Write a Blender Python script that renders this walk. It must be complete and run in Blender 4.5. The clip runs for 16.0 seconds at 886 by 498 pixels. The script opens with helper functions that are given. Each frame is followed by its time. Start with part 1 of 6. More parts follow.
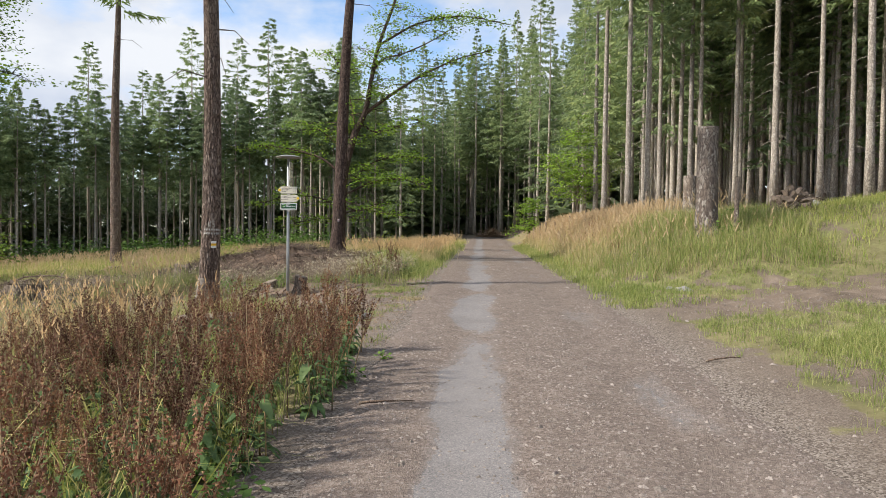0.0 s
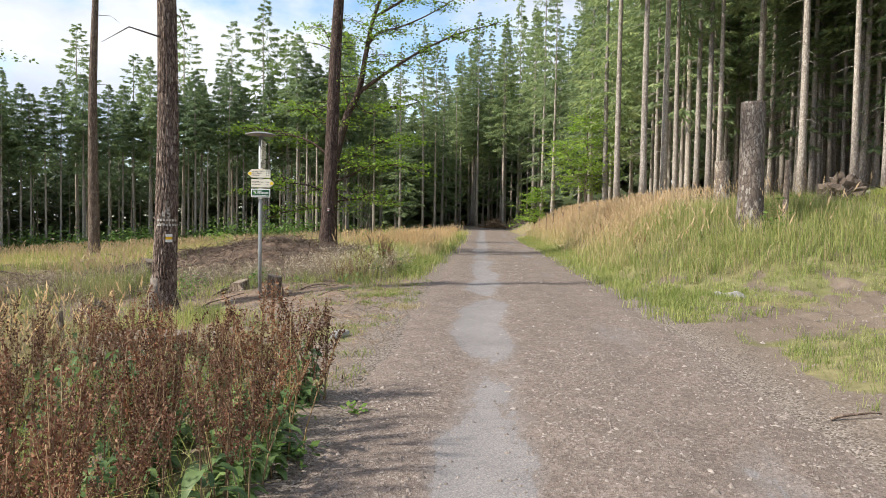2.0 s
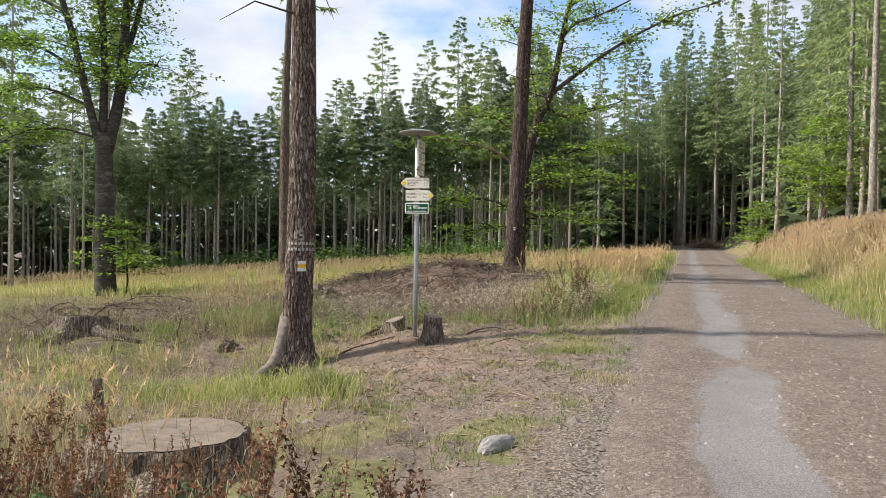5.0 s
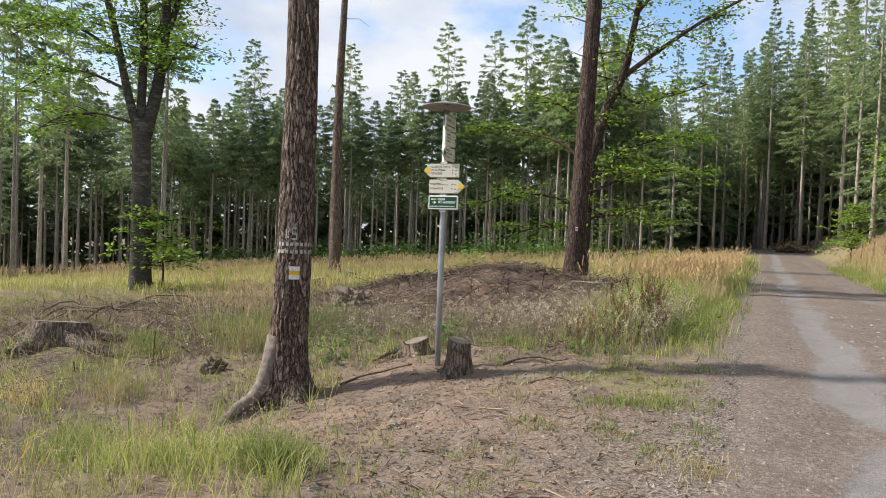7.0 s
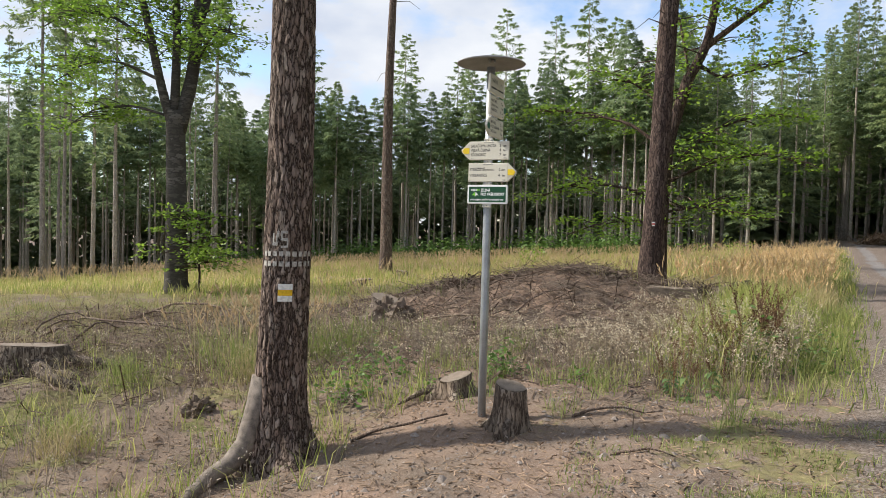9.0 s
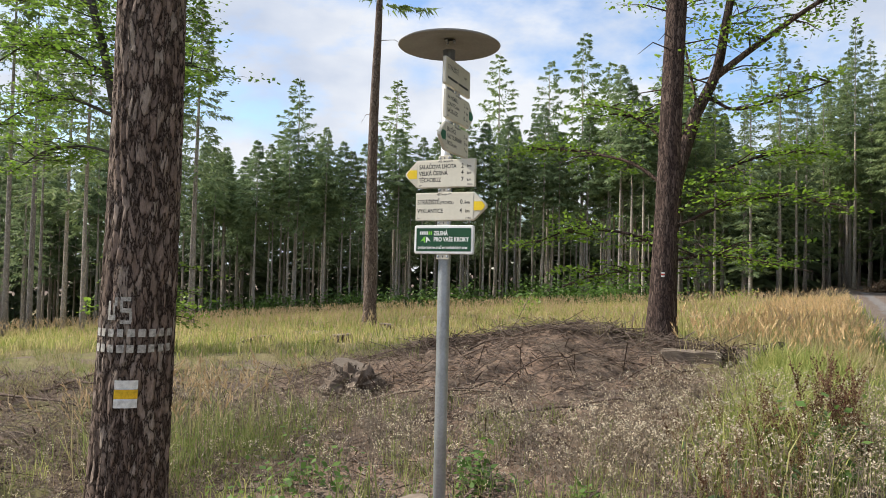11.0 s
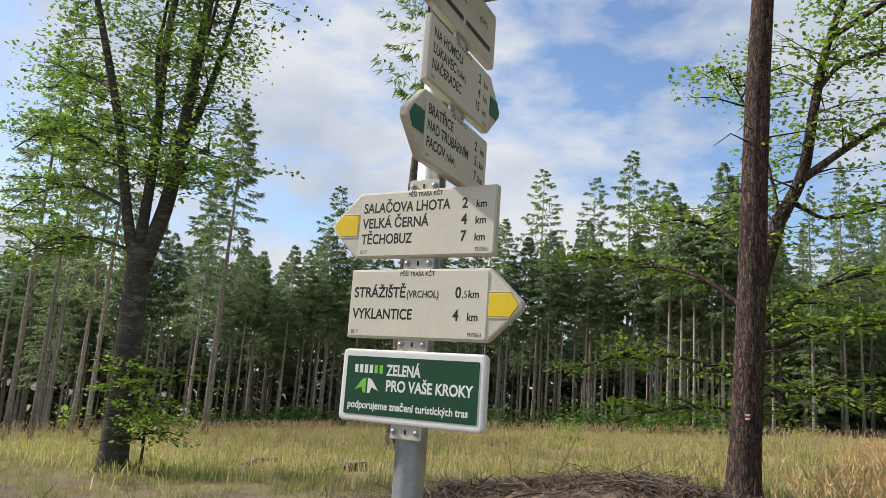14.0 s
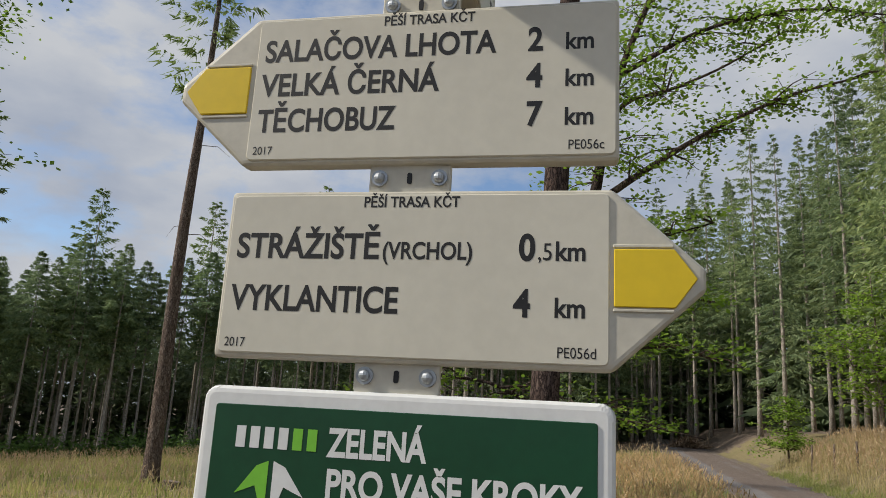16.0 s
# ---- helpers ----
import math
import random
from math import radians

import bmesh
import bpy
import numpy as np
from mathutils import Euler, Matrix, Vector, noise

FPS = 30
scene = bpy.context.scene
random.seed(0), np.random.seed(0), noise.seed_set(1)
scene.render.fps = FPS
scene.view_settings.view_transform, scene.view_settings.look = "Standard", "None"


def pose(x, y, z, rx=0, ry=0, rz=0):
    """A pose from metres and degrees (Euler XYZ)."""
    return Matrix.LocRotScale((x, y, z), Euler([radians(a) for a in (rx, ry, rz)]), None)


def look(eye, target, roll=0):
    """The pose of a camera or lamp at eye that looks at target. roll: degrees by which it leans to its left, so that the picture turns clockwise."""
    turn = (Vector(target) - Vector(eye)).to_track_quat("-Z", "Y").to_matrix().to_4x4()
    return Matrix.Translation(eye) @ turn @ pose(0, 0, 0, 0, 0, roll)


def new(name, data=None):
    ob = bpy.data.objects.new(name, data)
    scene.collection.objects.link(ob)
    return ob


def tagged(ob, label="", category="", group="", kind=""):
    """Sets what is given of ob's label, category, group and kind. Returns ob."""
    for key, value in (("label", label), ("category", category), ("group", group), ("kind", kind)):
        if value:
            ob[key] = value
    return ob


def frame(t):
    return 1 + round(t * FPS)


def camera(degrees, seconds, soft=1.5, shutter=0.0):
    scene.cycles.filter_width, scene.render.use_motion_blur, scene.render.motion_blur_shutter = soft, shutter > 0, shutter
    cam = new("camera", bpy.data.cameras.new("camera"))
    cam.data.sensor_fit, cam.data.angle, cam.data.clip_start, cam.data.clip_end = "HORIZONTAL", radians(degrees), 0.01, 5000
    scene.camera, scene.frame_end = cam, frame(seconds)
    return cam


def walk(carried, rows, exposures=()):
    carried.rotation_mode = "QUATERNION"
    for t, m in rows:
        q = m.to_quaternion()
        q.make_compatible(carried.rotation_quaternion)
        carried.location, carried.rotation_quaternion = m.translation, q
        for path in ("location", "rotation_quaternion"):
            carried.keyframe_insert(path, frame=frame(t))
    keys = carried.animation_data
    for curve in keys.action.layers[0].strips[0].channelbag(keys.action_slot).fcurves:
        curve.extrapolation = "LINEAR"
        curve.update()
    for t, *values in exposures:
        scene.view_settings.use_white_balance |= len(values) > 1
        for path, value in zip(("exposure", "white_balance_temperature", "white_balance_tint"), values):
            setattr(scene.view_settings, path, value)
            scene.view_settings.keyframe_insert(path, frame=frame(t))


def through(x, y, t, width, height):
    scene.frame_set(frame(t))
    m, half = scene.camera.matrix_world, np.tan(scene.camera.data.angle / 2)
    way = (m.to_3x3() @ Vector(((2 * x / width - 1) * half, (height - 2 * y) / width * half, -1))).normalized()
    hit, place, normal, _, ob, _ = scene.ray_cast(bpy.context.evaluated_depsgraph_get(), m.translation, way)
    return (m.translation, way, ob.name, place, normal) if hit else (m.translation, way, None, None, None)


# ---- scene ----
cam = camera(62.1, 16.0, 0.75)
PATH = [
    (0, (0.331, 1.637, 1.78), (0.23, 3.634, 1.731), 0.7),
    (0.5, (0.305, 2.303, 1.748), (0.228, 4.3, 1.697), 0.5),
    (1, (0.282, 3.073, 1.778), (0.205, 5.07, 1.718), 0.6),
    (1.5, (0.223, 3.731, 1.767), (0.154, 5.728, 1.675), 0.5),
    (2, (0.196, 4.451, 1.808), (0.093, 6.447, 1.733), 0.9),
    (2.5, (0.143, 5.134, 1.809), (-0.002, 7.127, 1.731), 0.8),
    (3, (0.107, 5.812, 1.811), (-0.147, 7.795, 1.755), 1.3),
    (3.5, (0.0, 6.501, 1.831), (-0.385, 8.463, 1.77), 1.4),
    (4, (-0.086, 7.138, 1.84), (-0.576, 9.076, 1.787), 0.9),
    (6.3, (-0.494, 10.096, 1.939), (-1.194, 11.969, 1.91), 1.6),
    (6.5, (-0.517, 10.362, 1.933), (-1.227, 12.231, 1.898), 1.6),
    (7, (-0.654, 10.965, 1.975), (-1.45, 12.799, 1.926), 2.1),
    (7.5, (-0.884, 11.509, 1.947), (-1.724, 13.322, 1.851), 2.1),
    (8, (-1.003, 12.085, 1.938), (-1.922, 13.86, 1.852), 2.2),
    (8.2, (-1.093, 12.331, 1.962), (-2.053, 14.084, 1.882), 2.1),
    (10.3, (-2.108, 14.809, 2.1), (-3.013, 16.592, 2.064), 0.4),
    (10.5, (-2.167, 15.019, 2.099), (-3.082, 16.798, 2.09), 0.6),
    (11, (-2.287, 15.55, 2.146), (-3.225, 17.316, 2.205), 1.3),
    (11.5, (-2.406, 16.094, 2.134), (-3.332, 17.864, 2.221), 1.1),
    (12, (-2.554, 16.702, 2.149), (-3.513, 18.453, 2.265), 1.7),
    (12.5, (-2.774, 17.25, 2.146), (-3.729, 19.001, 2.29), 3.7),
    (13, (-2.974, 17.595, 2.167), (-4.004, 19.301, 2.343), 4.2),
    (13.5, (-3.203, 17.844, 2.257), (-4.266, 19.516, 2.534), 4.2),
    (14, (-3.4, 18.002, 2.35), (-4.429, 19.679, 2.71), 4.1),
    (14.5, (-3.619, 18.27, 2.287), (-4.588, 19.958, 2.747), 5.0),
    (15, (-3.886, 18.536, 2.284), (-4.684, 20.298, 2.792), 5.9),
    (15.5, (-4.118, 18.7, 2.365), (-4.724, 20.541, 2.858), 4.8),
    (16, (-4.172, 18.809, 2.4), (-4.646, 20.7, 2.851), 3.2),
]
walk(cam, [(t, look(eye, target, roll)) for t, eye, target, roll in PATH], [(0, 0.34), (1.5, 0.48), (2.5, 0.58), (4, 0.52), (6.5, 0.38), (11, 0.34), (12.5, 0.27), (13.5, 0.18), (14.2, 0.05), (15, -0.30), (16, -0.38)])

# ---- world, sun ----
SUN = Vector((0.957, 0.29, -0.80)).normalized()          # the way the light travels
world = bpy.data.worlds.new("sky")
scene.world = world
world.use_nodes = True


def link(nt, a, b):
    nt.links.new(a, b)


def make_sky():
    nt = world.node_tree
    nt.nodes.clear()
    out = nt.nodes.new("ShaderNodeOutputWorld")
    bg = nt.nodes.new("ShaderNodeBackground")
    sky = nt.nodes.new("ShaderNodeTexSky")
    sky.sky_type, sky.sun_disc = "NISHITA", False
    sky.sun_elevation = math.asin(-SUN.z)
    sky.sun_rotation = math.atan2(-SUN.x, -SUN.y)
    sky.air_density, sky.dust_density = 1.0, 0.6
    tc = nt.nodes.new("ShaderNodeTexCoord")
    mp = nt.nodes.new("ShaderNodeMapping")
    mp.inputs["Scale"].default_value = (1.0, 1.0, 2.1)
    mp.inputs["Location"].default_value = (0.35, 0.1, 0.2)
    link(nt, tc.outputs["Generated"], mp.inputs["Vector"])
    big = nt.nodes.new("ShaderNodeTexNoise")
    big.inputs["Scale"].default_value, big.inputs["Detail"].default_value, big.inputs["Roughness"].default_value = 2.6, 9.0, 0.56
    link(nt, mp.outputs[0], big.inputs["Vector"])
    cover = nt.nodes.new("ShaderNodeValToRGB")
    cover.color_ramp.elements[0].position, cover.color_ramp.elements[1].position = 0.38, 0.50
    link(nt, big.outputs["Fac"], cover.inputs["Fac"])
    fine = nt.nodes.new("ShaderNodeTexNoise")
    fine.inputs["Scale"].default_value, fine.inputs["Detail"].default_value = 4.5, 8.0
    link(nt, mp.outputs[0], fine.inputs["Vector"])
    tone = nt.nodes.new("ShaderNodeValToRGB")
    tone.color_ramp.elements[0].position, tone.color_ramp.elements[0].color = 0.36, (4.7, 5.3, 6.5, 1)
    tone.color_ramp.elements[1].position, tone.color_ramp.elements[1].color = 0.62, (7.1, 7.35, 7.8, 1)
    link(nt, fine.outputs["Fac"], tone.inputs["Fac"])
    mix = nt.nodes.new("ShaderNodeMixRGB")
    link(nt, cover.outputs["Color"], mix.inputs["Fac"])
    gain = nt.nodes.new("ShaderNodeMixRGB")
    gain.blend_type = "MULTIPLY"
    gain.inputs["Fac"].default_value, gain.inputs["Color2"].default_value = 1.0, (1.5, 1.6, 1.75, 1)
    link(nt, sky.outputs[0], gain.inputs["Color1"])
    link(nt, gain.outputs[0], mix.inputs["Color1"])
    link(nt, tone.outputs["Color"], mix.inputs["Color2"])
    link(nt, mix.outputs[0], bg.inputs["Color"])
    bg.inputs["Strength"].default_value = 0.10
    link(nt, bg.outputs[0], out.inputs[0])


make_sky()
sun = new("sun", bpy.data.lights.new("sun", "SUN"))
sun.data.energy, sun.data.angle, sun.data.color = 5.4, radians(3.2), (1.0, 0.93, 0.82)
sun.matrix_world = look((0, 0, 60), Vector((0, 0, 60)) + SUN)

# ---- materials ----


class Nodes:
    """A small helper round one node material."""

    def __init__(self, name, rough=0.8, spec=0.3):
        self.mat = bpy.data.materials.new(name)
        self.mat.use_nodes = True
        self.nt = self.mat.node_tree
        self.bsdf = self.nt.nodes["Principled BSDF"]
        self.bsdf.inputs["Roughness"].default_value = rough
        self.bsdf.inputs["Specular IOR Level"].default_value = spec
        self.coord = self.nt.nodes.new("ShaderNodeTexCoord").outputs["Object"]

    def node(self, kind, **inputs):
        n = self.nt.nodes.new("ShaderNode" + kind)
        for k, v in inputs.items():
            s = n.inputs[k]
            if isinstance(v, bpy.types.NodeSocket):
                self.nt.links.new(v, s)
            else:
                s.default_value = v
        return n

    def scaled(self, x, y, z):
        return self.node("Mapping", Vector=self.coord, Scale=(x, y, z)).outputs[0]

    def noise(self, scale, detail=4.0, rough=0.55, vec=None):
        return self.node("TexNoise", Vector=vec or self.coord, Scale=scale, Detail=detail, Roughness=rough).outputs["Fac"]

    def ramp(self, fac, stops):
        n = self.node("ValToRGB", Fac=fac)
        els = n.color_ramp.elements
        while len(els) < len(stops):
            els.new(0.5)
        for e, (p, c) in zip(els, stops):
            e.position, e.color = p, (*c, 1)
        return n.outputs["Color"]

    def mix(self, fac, a, b, how="MIX"):
        n = self.nt.nodes.new("ShaderNodeMixRGB")
        n.blend_type = how
        for s, v in zip(n.inputs, (fac, a, b)):
            if isinstance(v, bpy.types.NodeSocket):
                self.nt.links.new(v, s)
            else:
                s.default_value = v if isinstance(v, (int, float)) else (*v, 1)
        return n.outputs[0]

    def attr(self, name):
        n = self.nt.nodes.new("ShaderNodeAttribute")
        n.attribute_name = name
        return n.outputs["Fac"]

    def island(self):
        return self.nt.nodes.new("ShaderNodeNewGeometry").outputs["Random Per Island"]

    def random(self):
        return self.nt.nodes.new("ShaderNodeObjectInfo").outputs["Random"]

    def done(self, color, height=None, strength=0.5, dist=0.02, through=0.0):
        self.nt.links.new(color, self.bsdf.inputs["Base Color"])
        if height is not None:
            b = self.node("Bump", Height=height, Strength=strength, Distance=dist)
            self.nt.links.new(b.outputs[0], self.bsdf.inputs["Normal"])
        if through:
            t = self.nt.nodes.new("ShaderNodeBsdfTranslucent")
            self.nt.links.new(color, t.inputs["Color"])
            m = self.nt.nodes.new("ShaderNodeMixShader")
            m.inputs[0].default_value = through
            out = self.nt.nodes["Material Output"]
            self.nt.links.new(self.bsdf.outputs[0], m.inputs[1])
            self.nt.links.new(t.outputs[0], m.inputs[2])
            self.nt.links.new(m.outputs[0], out.inputs["Surface"])
        return self.mat


def plain(name, color, rough=0.6, wear=0.12, scale=14.0, metal=0.0, bump=0.05, spec=0.4):
    n = Nodes(name, rough, spec)
    n.bsdf.inputs["Metallic"].default_value = metal
    dark = tuple(c * (1 - 2.2 * wear) for c in color)
    light = tuple(min(1, c * (1 + wear)) for c in color)
    a = n.ramp(n.noise(scale, 6), [(0.3, dark), (0.6, color), (0.8, light)])
    c = n.mix(0.3, a, n.ramp(n.noise(scale * 9, 3), [(0.35, dark), (0.65, light)]))
    return n.done(c, n.noise(scale * 12, 3), bump, 0.002)


def blade_mat(name, stops, through=0.35, rough=0.6, low=(0.78, 0.80, 0.80), high=(1.25, 1.2, 1.05)):
    """Leaves and blades: each blade its own tint, in patches."""
    n = Nodes(name, rough, 0.25)
    patch = n.noise(0.45, 4)
    c = n.ramp(n.mix(0.5, n.island(), patch), stops)
    tint = n.ramp(n.random(), [(0.0, low), (0.5, (1.0, 1.0, 1.0)), (1.0, high)])
    return n.done(n.mix(1.0, c, tint, "MULTIPLY"), None, through=through)


def bark_mat(name, ridge, groove, patch, across=16.0, along=4.0, depth=0.02, crack=0.13):
    """Bark of long plates between dark fissures, each plate with a tone of its own."""
    n = Nodes(name, 0.9, 0.12)
    v = n.scaled(across, across, along)
    warp = n.node("VectorMath")
    warp.operation = "ADD"
    n.nt.links.new(v, warp.inputs[0])
    nz = n.node("TexNoise", Vector=v, Scale=0.9, Detail=5.0, Roughness=0.65)
    push = n.node("VectorMath")
    push.operation = "SCALE"
    n.nt.links.new(nz.outputs["Color"], push.inputs[0])
    push.inputs["Scale"].default_value = 2.6
    n.nt.links.new(push.outputs[0], warp.inputs[1])
    edge = n.nt.nodes.new("ShaderNodeTexVoronoi")
    edge.feature = "DISTANCE_TO_EDGE"
    plate = n.nt.nodes.new("ShaderNodeTexVoronoi")
    for vo in (edge, plate):
        n.nt.links.new(warp.outputs[0], vo.inputs["Vector"])
        vo.inputs["Scale"].default_value = 1.0
    d = edge.outputs["Distance"]
    fine = n.noise(1.0, 7, 0.7, n.scaled(90, 90, 40))
    mid = tuple(0.62 * a for a in ridge)
    tone = n.ramp(plate.outputs["Color"], [(0.15, mid), (0.55, ridge), (0.9, patch)])
    tone = n.mix(0.75, tone, n.ramp(fine, [(0.3, (0.28, 0.27, 0.26)), (0.7, (0.78, 0.77, 0.75))]), "OVERLAY")
    tone = n.mix(n.ramp(n.noise(1.3, 5), [(0.5, (0, 0, 0)), (0.75, (0.55, 0.55, 0.55))]), tone, patch)
    c = n.mix(n.ramp(d, [(0.0, (1, 1, 1)), (crack * 0.35, (0.85, 0.85, 0.85)), (crack, (0, 0, 0))]), tone, groove)
    c = n.mix(1.0, c, n.ramp(n.random(), [(0, (0.78, 0.78, 0.80)), (1, (1.2, 1.17, 1.12))]), "MULTIPLY")
    h = n.mix(0.4, n.ramp(d, [(0.0, (0, 0, 0)), (crack * 1.6, (1, 1, 1))]), fine)
    return n.done(c, h, 1.0, depth)


def ground_mat():
    n = Nodes("forest_floor", 0.95, 0.15)
    soil = n.ramp(n.noise(1.3, 8), [(0.3, (0.08, 0.058, 0.045)), (0.55, (0.175, 0.135, 0.105)), (0.75, (0.275, 0.22, 0.175))])
    needles = n.ramp(n.noise(70, 4, 0.7, n.scaled(1, 1.6, 1)), [(0.3, (0.045, 0.03, 0.02)), (0.5, (0.15, 0.117, 0.092)), (0.72, (0.34, 0.28, 0.225))])
    soil = n.mix(0.55, soil, needles)
    pink = n.ramp(n.noise(0.9, 5), [(0.37, (0, 0, 0)), (0.55, (1, 1, 1))])
    soil = n.mix(n.mix(1.0, pink, n.attr("litter"), "MULTIPLY"), soil, n.mix(0.5, needles, (0.33, 0.215, 0.155)))
    vo = n.nt.nodes.new("ShaderNodeTexVoronoi")
    n.nt.links.new(n.coord, vo.inputs["Vector"])
    vo.inputs["Scale"].default_value = 60
    grit = n.ramp(vo.outputs["Color"], [(0.1, (0.06, 0.048, 0.04)), (0.5, (0.16, 0.132, 0.112)), (0.95, (0.33, 0.29, 0.255))])
    soil = n.mix(n.attr("gravel"), soil, grit)
    grass = n.ramp(n.noise(2.2, 8, 0.65), [(0.3, (0.045, 0.062, 0.018)), (0.5, (0.10, 0.125, 0.036)), (0.7, (0.19, 0.22, 0.075))])
    straw = n.ramp(n.noise(9, 6, 0.7), [(0.3, (0.14, 0.105, 0.055)), (0.7, (0.36, 0.29, 0.16))])
    grass = n.mix(n.attr("dry"), grass, straw)
    edge = n.noise(7.5, 9, 0.78)
    m = n.node("Math")
    m.operation = "ADD"
    n.nt.links.new(n.attr("grass"), m.inputs[0])
    n.nt.links.new(edge, m.inputs[1])
    mask = n.ramp(m.outputs[0], [(0.86, (0, 0, 0)), (1.12, (0.85, 0.85, 0.85))])
    return n.done(n.mix(mask, soil, grass), n.mix(0.5, n.noise(45, 6, 0.7), n.noise(9, 4)), 0.8, 0.03)


def road_mat():
    n = Nodes("gravel_road", 0.95, 0.15)
    tint = n.ramp(n.noise(0.8, 8, 0.6), [(0.3, (0.115, 0.088, 0.073)), (0.55, (0.175, 0.138, 0.118)), (0.75, (0.26, 0.212, 0.185))])

    def cells(scale, stops):
        vo = n.nt.nodes.new("ShaderNodeTexVoronoi")
        n.nt.links.new(n.coord, vo.inputs["Vector"])
        vo.inputs["Scale"].default_value = scale
        return n.ramp(vo.outputs["Color"], stops), vo.outputs["Distance"]

    stones, d1 = cells(38, [(0.1, (0.05, 0.037, 0.03)), (0.4, (0.145, 0.112, 0.093)), (0.75, (0.28, 0.228, 0.198)), (0.95, (0.42, 0.365, 0.33))])
    grit, d2 = cells(105, [(0.1, (0.06, 0.047, 0.039)), (0.5, (0.19, 0.15, 0.13)), (0.95, (0.38, 0.33, 0.295))])
    loose = n.mix(0.72, tint, n.mix(0.45, stones, grit))
    dirt = n.ramp(n.noise(2.6, 8, 0.7), [(0.42, (0, 0, 0)), (0.62, (1, 1, 1))])
    loose = n.mix(n.mix(1.0, dirt, (0.5, 0.5, 0.5), "MULTIPLY"), loose, (0.125, 0.10, 0.085))
    packed = n.mix(0.4, n.ramp(n.noise(1.1, 8, 0.65), [(0.3, (0.14, 0.146, 0.157)), (0.7, (0.225, 0.23, 0.243))]), grit)
    a = n.nt.nodes.new("ShaderNodeMath")
    a.operation = "ADD"
    n.nt.links.new(n.attr("track"), a.inputs[0])
    n.nt.links.new(n.noise(2.2, 9, 0.72, n.scaled(1.3, 0.55, 1)), a.inputs[1])
    mask = n.ramp(a.outputs[0], [(0.80, (0, 0, 0)), (1.10, (0.45, 0.45, 0.45)), (1.42, (0.9, 0.9, 0.9))])
    flat = n.mix(mask, n.mix(0.5, d1, d2), (0.3, 0.3, 0.3))
    return n.done(n.mix(mask, loose, packed), flat, 0.8, 0.015)


GROUND, ROAD = ground_mat(), road_mat()
PINE_BARK = bark_mat("pine_bark", (0.205, 0.158, 0.138), (0.04, 0.029, 0.025), (0.29, 0.25, 0.225), 23, 7.0, 0.03, 0.11)
DARK_BARK = bark_mat("dark_bark", (0.13, 0.092, 0.08), (0.03, 0.022, 0.02), (0.19, 0.145, 0.125), 20, 5.0, 0.02)
SPRUCE_BARK = bark_mat("spruce_bark", (0.42, 0.385, 0.345), (0.18, 0.155, 0.14), (0.49, 0.46, 0.425), 14, 7, 0.012)
BEECH_BARK = bark_mat("beech_bark", (0.075, 0.071, 0.065), (0.05, 0.047, 0.043), (0.12, 0.115, 0.107), 2.5, 7, 0.003)
SNAG_BARK = bark_mat("dead_bark", (0.25, 0.205, 0.175), (0.10, 0.08, 0.07), (0.42, 0.39, 0.35), 14, 6, 0.012)
SPRUCE_LEAF = blade_mat("spruce_needles", [(0.1, (0.105, 0.16, 0.085)), (0.45, (0.215, 0.29, 0.145)), (0.75, (0.335, 0.40, 0.195)), (0.95, (0.40, 0.44, 0.24))], 0.45)
# Darker than the edge needles: shade inside the wood, put into the colour.
FAR_SHADE_LEAF = blade_mat("far_needles_in_shade", [(0.1, (0.085, 0.12, 0.065)), (0.6, (0.17, 0.22, 0.115)), (0.95, (0.25, 0.31, 0.15))], 0.45)
DEEP_LEAF = blade_mat("dark_spruce_needles", [(0.1, (0.10, 0.15, 0.085)), (0.45, (0.20, 0.28, 0.145)), (0.75, (0.31, 0.385, 0.20)), (0.95, (0.38, 0.43, 0.24))], 0.45)
LARCH_LEAF = blade_mat("larch_needles", [(0.1, (0.11, 0.17, 0.06)), (0.5, (0.19, 0.27, 0.09)), (0.95, (0.28, 0.36, 0.14))], 0.4)
BEECH_LEAF = blade_mat("beech_leaves", [(0.1, (0.08, 0.15, 0.02)), (0.5, (0.17, 0.29, 0.04)), (0.95, (0.32, 0.45, 0.08))], 0.55, 0.45)
GREEN_GRASS = blade_mat("green_grass", [(0.15, (0.12, 0.17, 0.04)), (0.42, (0.23, 0.285, 0.085)), (0.66, (0.37, 0.385, 0.15)), (0.93, (0.52, 0.46, 0.26))], 0.45)
TAN_GRASS = blade_mat("dry_grass", [(0.1, (0.22, 0.22, 0.08)), (0.4, (0.40, 0.345, 0.17)), (0.7, (0.55, 0.445, 0.26)), (0.95, (0.62, 0.53, 0.36))])
PLUME = blade_mat("grass_plumes", [(0.1, (0.40, 0.29, 0.17)), (0.5, (0.56, 0.41, 0.25)), (0.95, (0.66, 0.53, 0.36))], 0.3)
DRY_WEED = blade_mat("dry_weeds", [(0.1, (0.10, 0.08, 0.062)), (0.5, (0.22, 0.18, 0.142)), (0.95, (0.40, 0.345, 0.275))], 0.2, 0.8)
FLUFF = blade_mat("pale_seed_fluff", [(0.1, (0.40, 0.35, 0.27)), (0.95, (0.66, 0.60, 0.50))], 0.3, 0.9)
DOCK_SEED = blade_mat("dock_seeds", [(0.1, (0.065, 0.028, 0.02)), (0.4, (0.15, 0.066, 0.042)), (0.62, (0.24, 0.13, 0.084)), (0.82, (0.34, 0.24, 0.155)), (0.95, (0.30, 0.29, 0.14))], 0.25, 0.8, (0.45, 0.40, 0.40), (1.3, 1.2, 1.0))
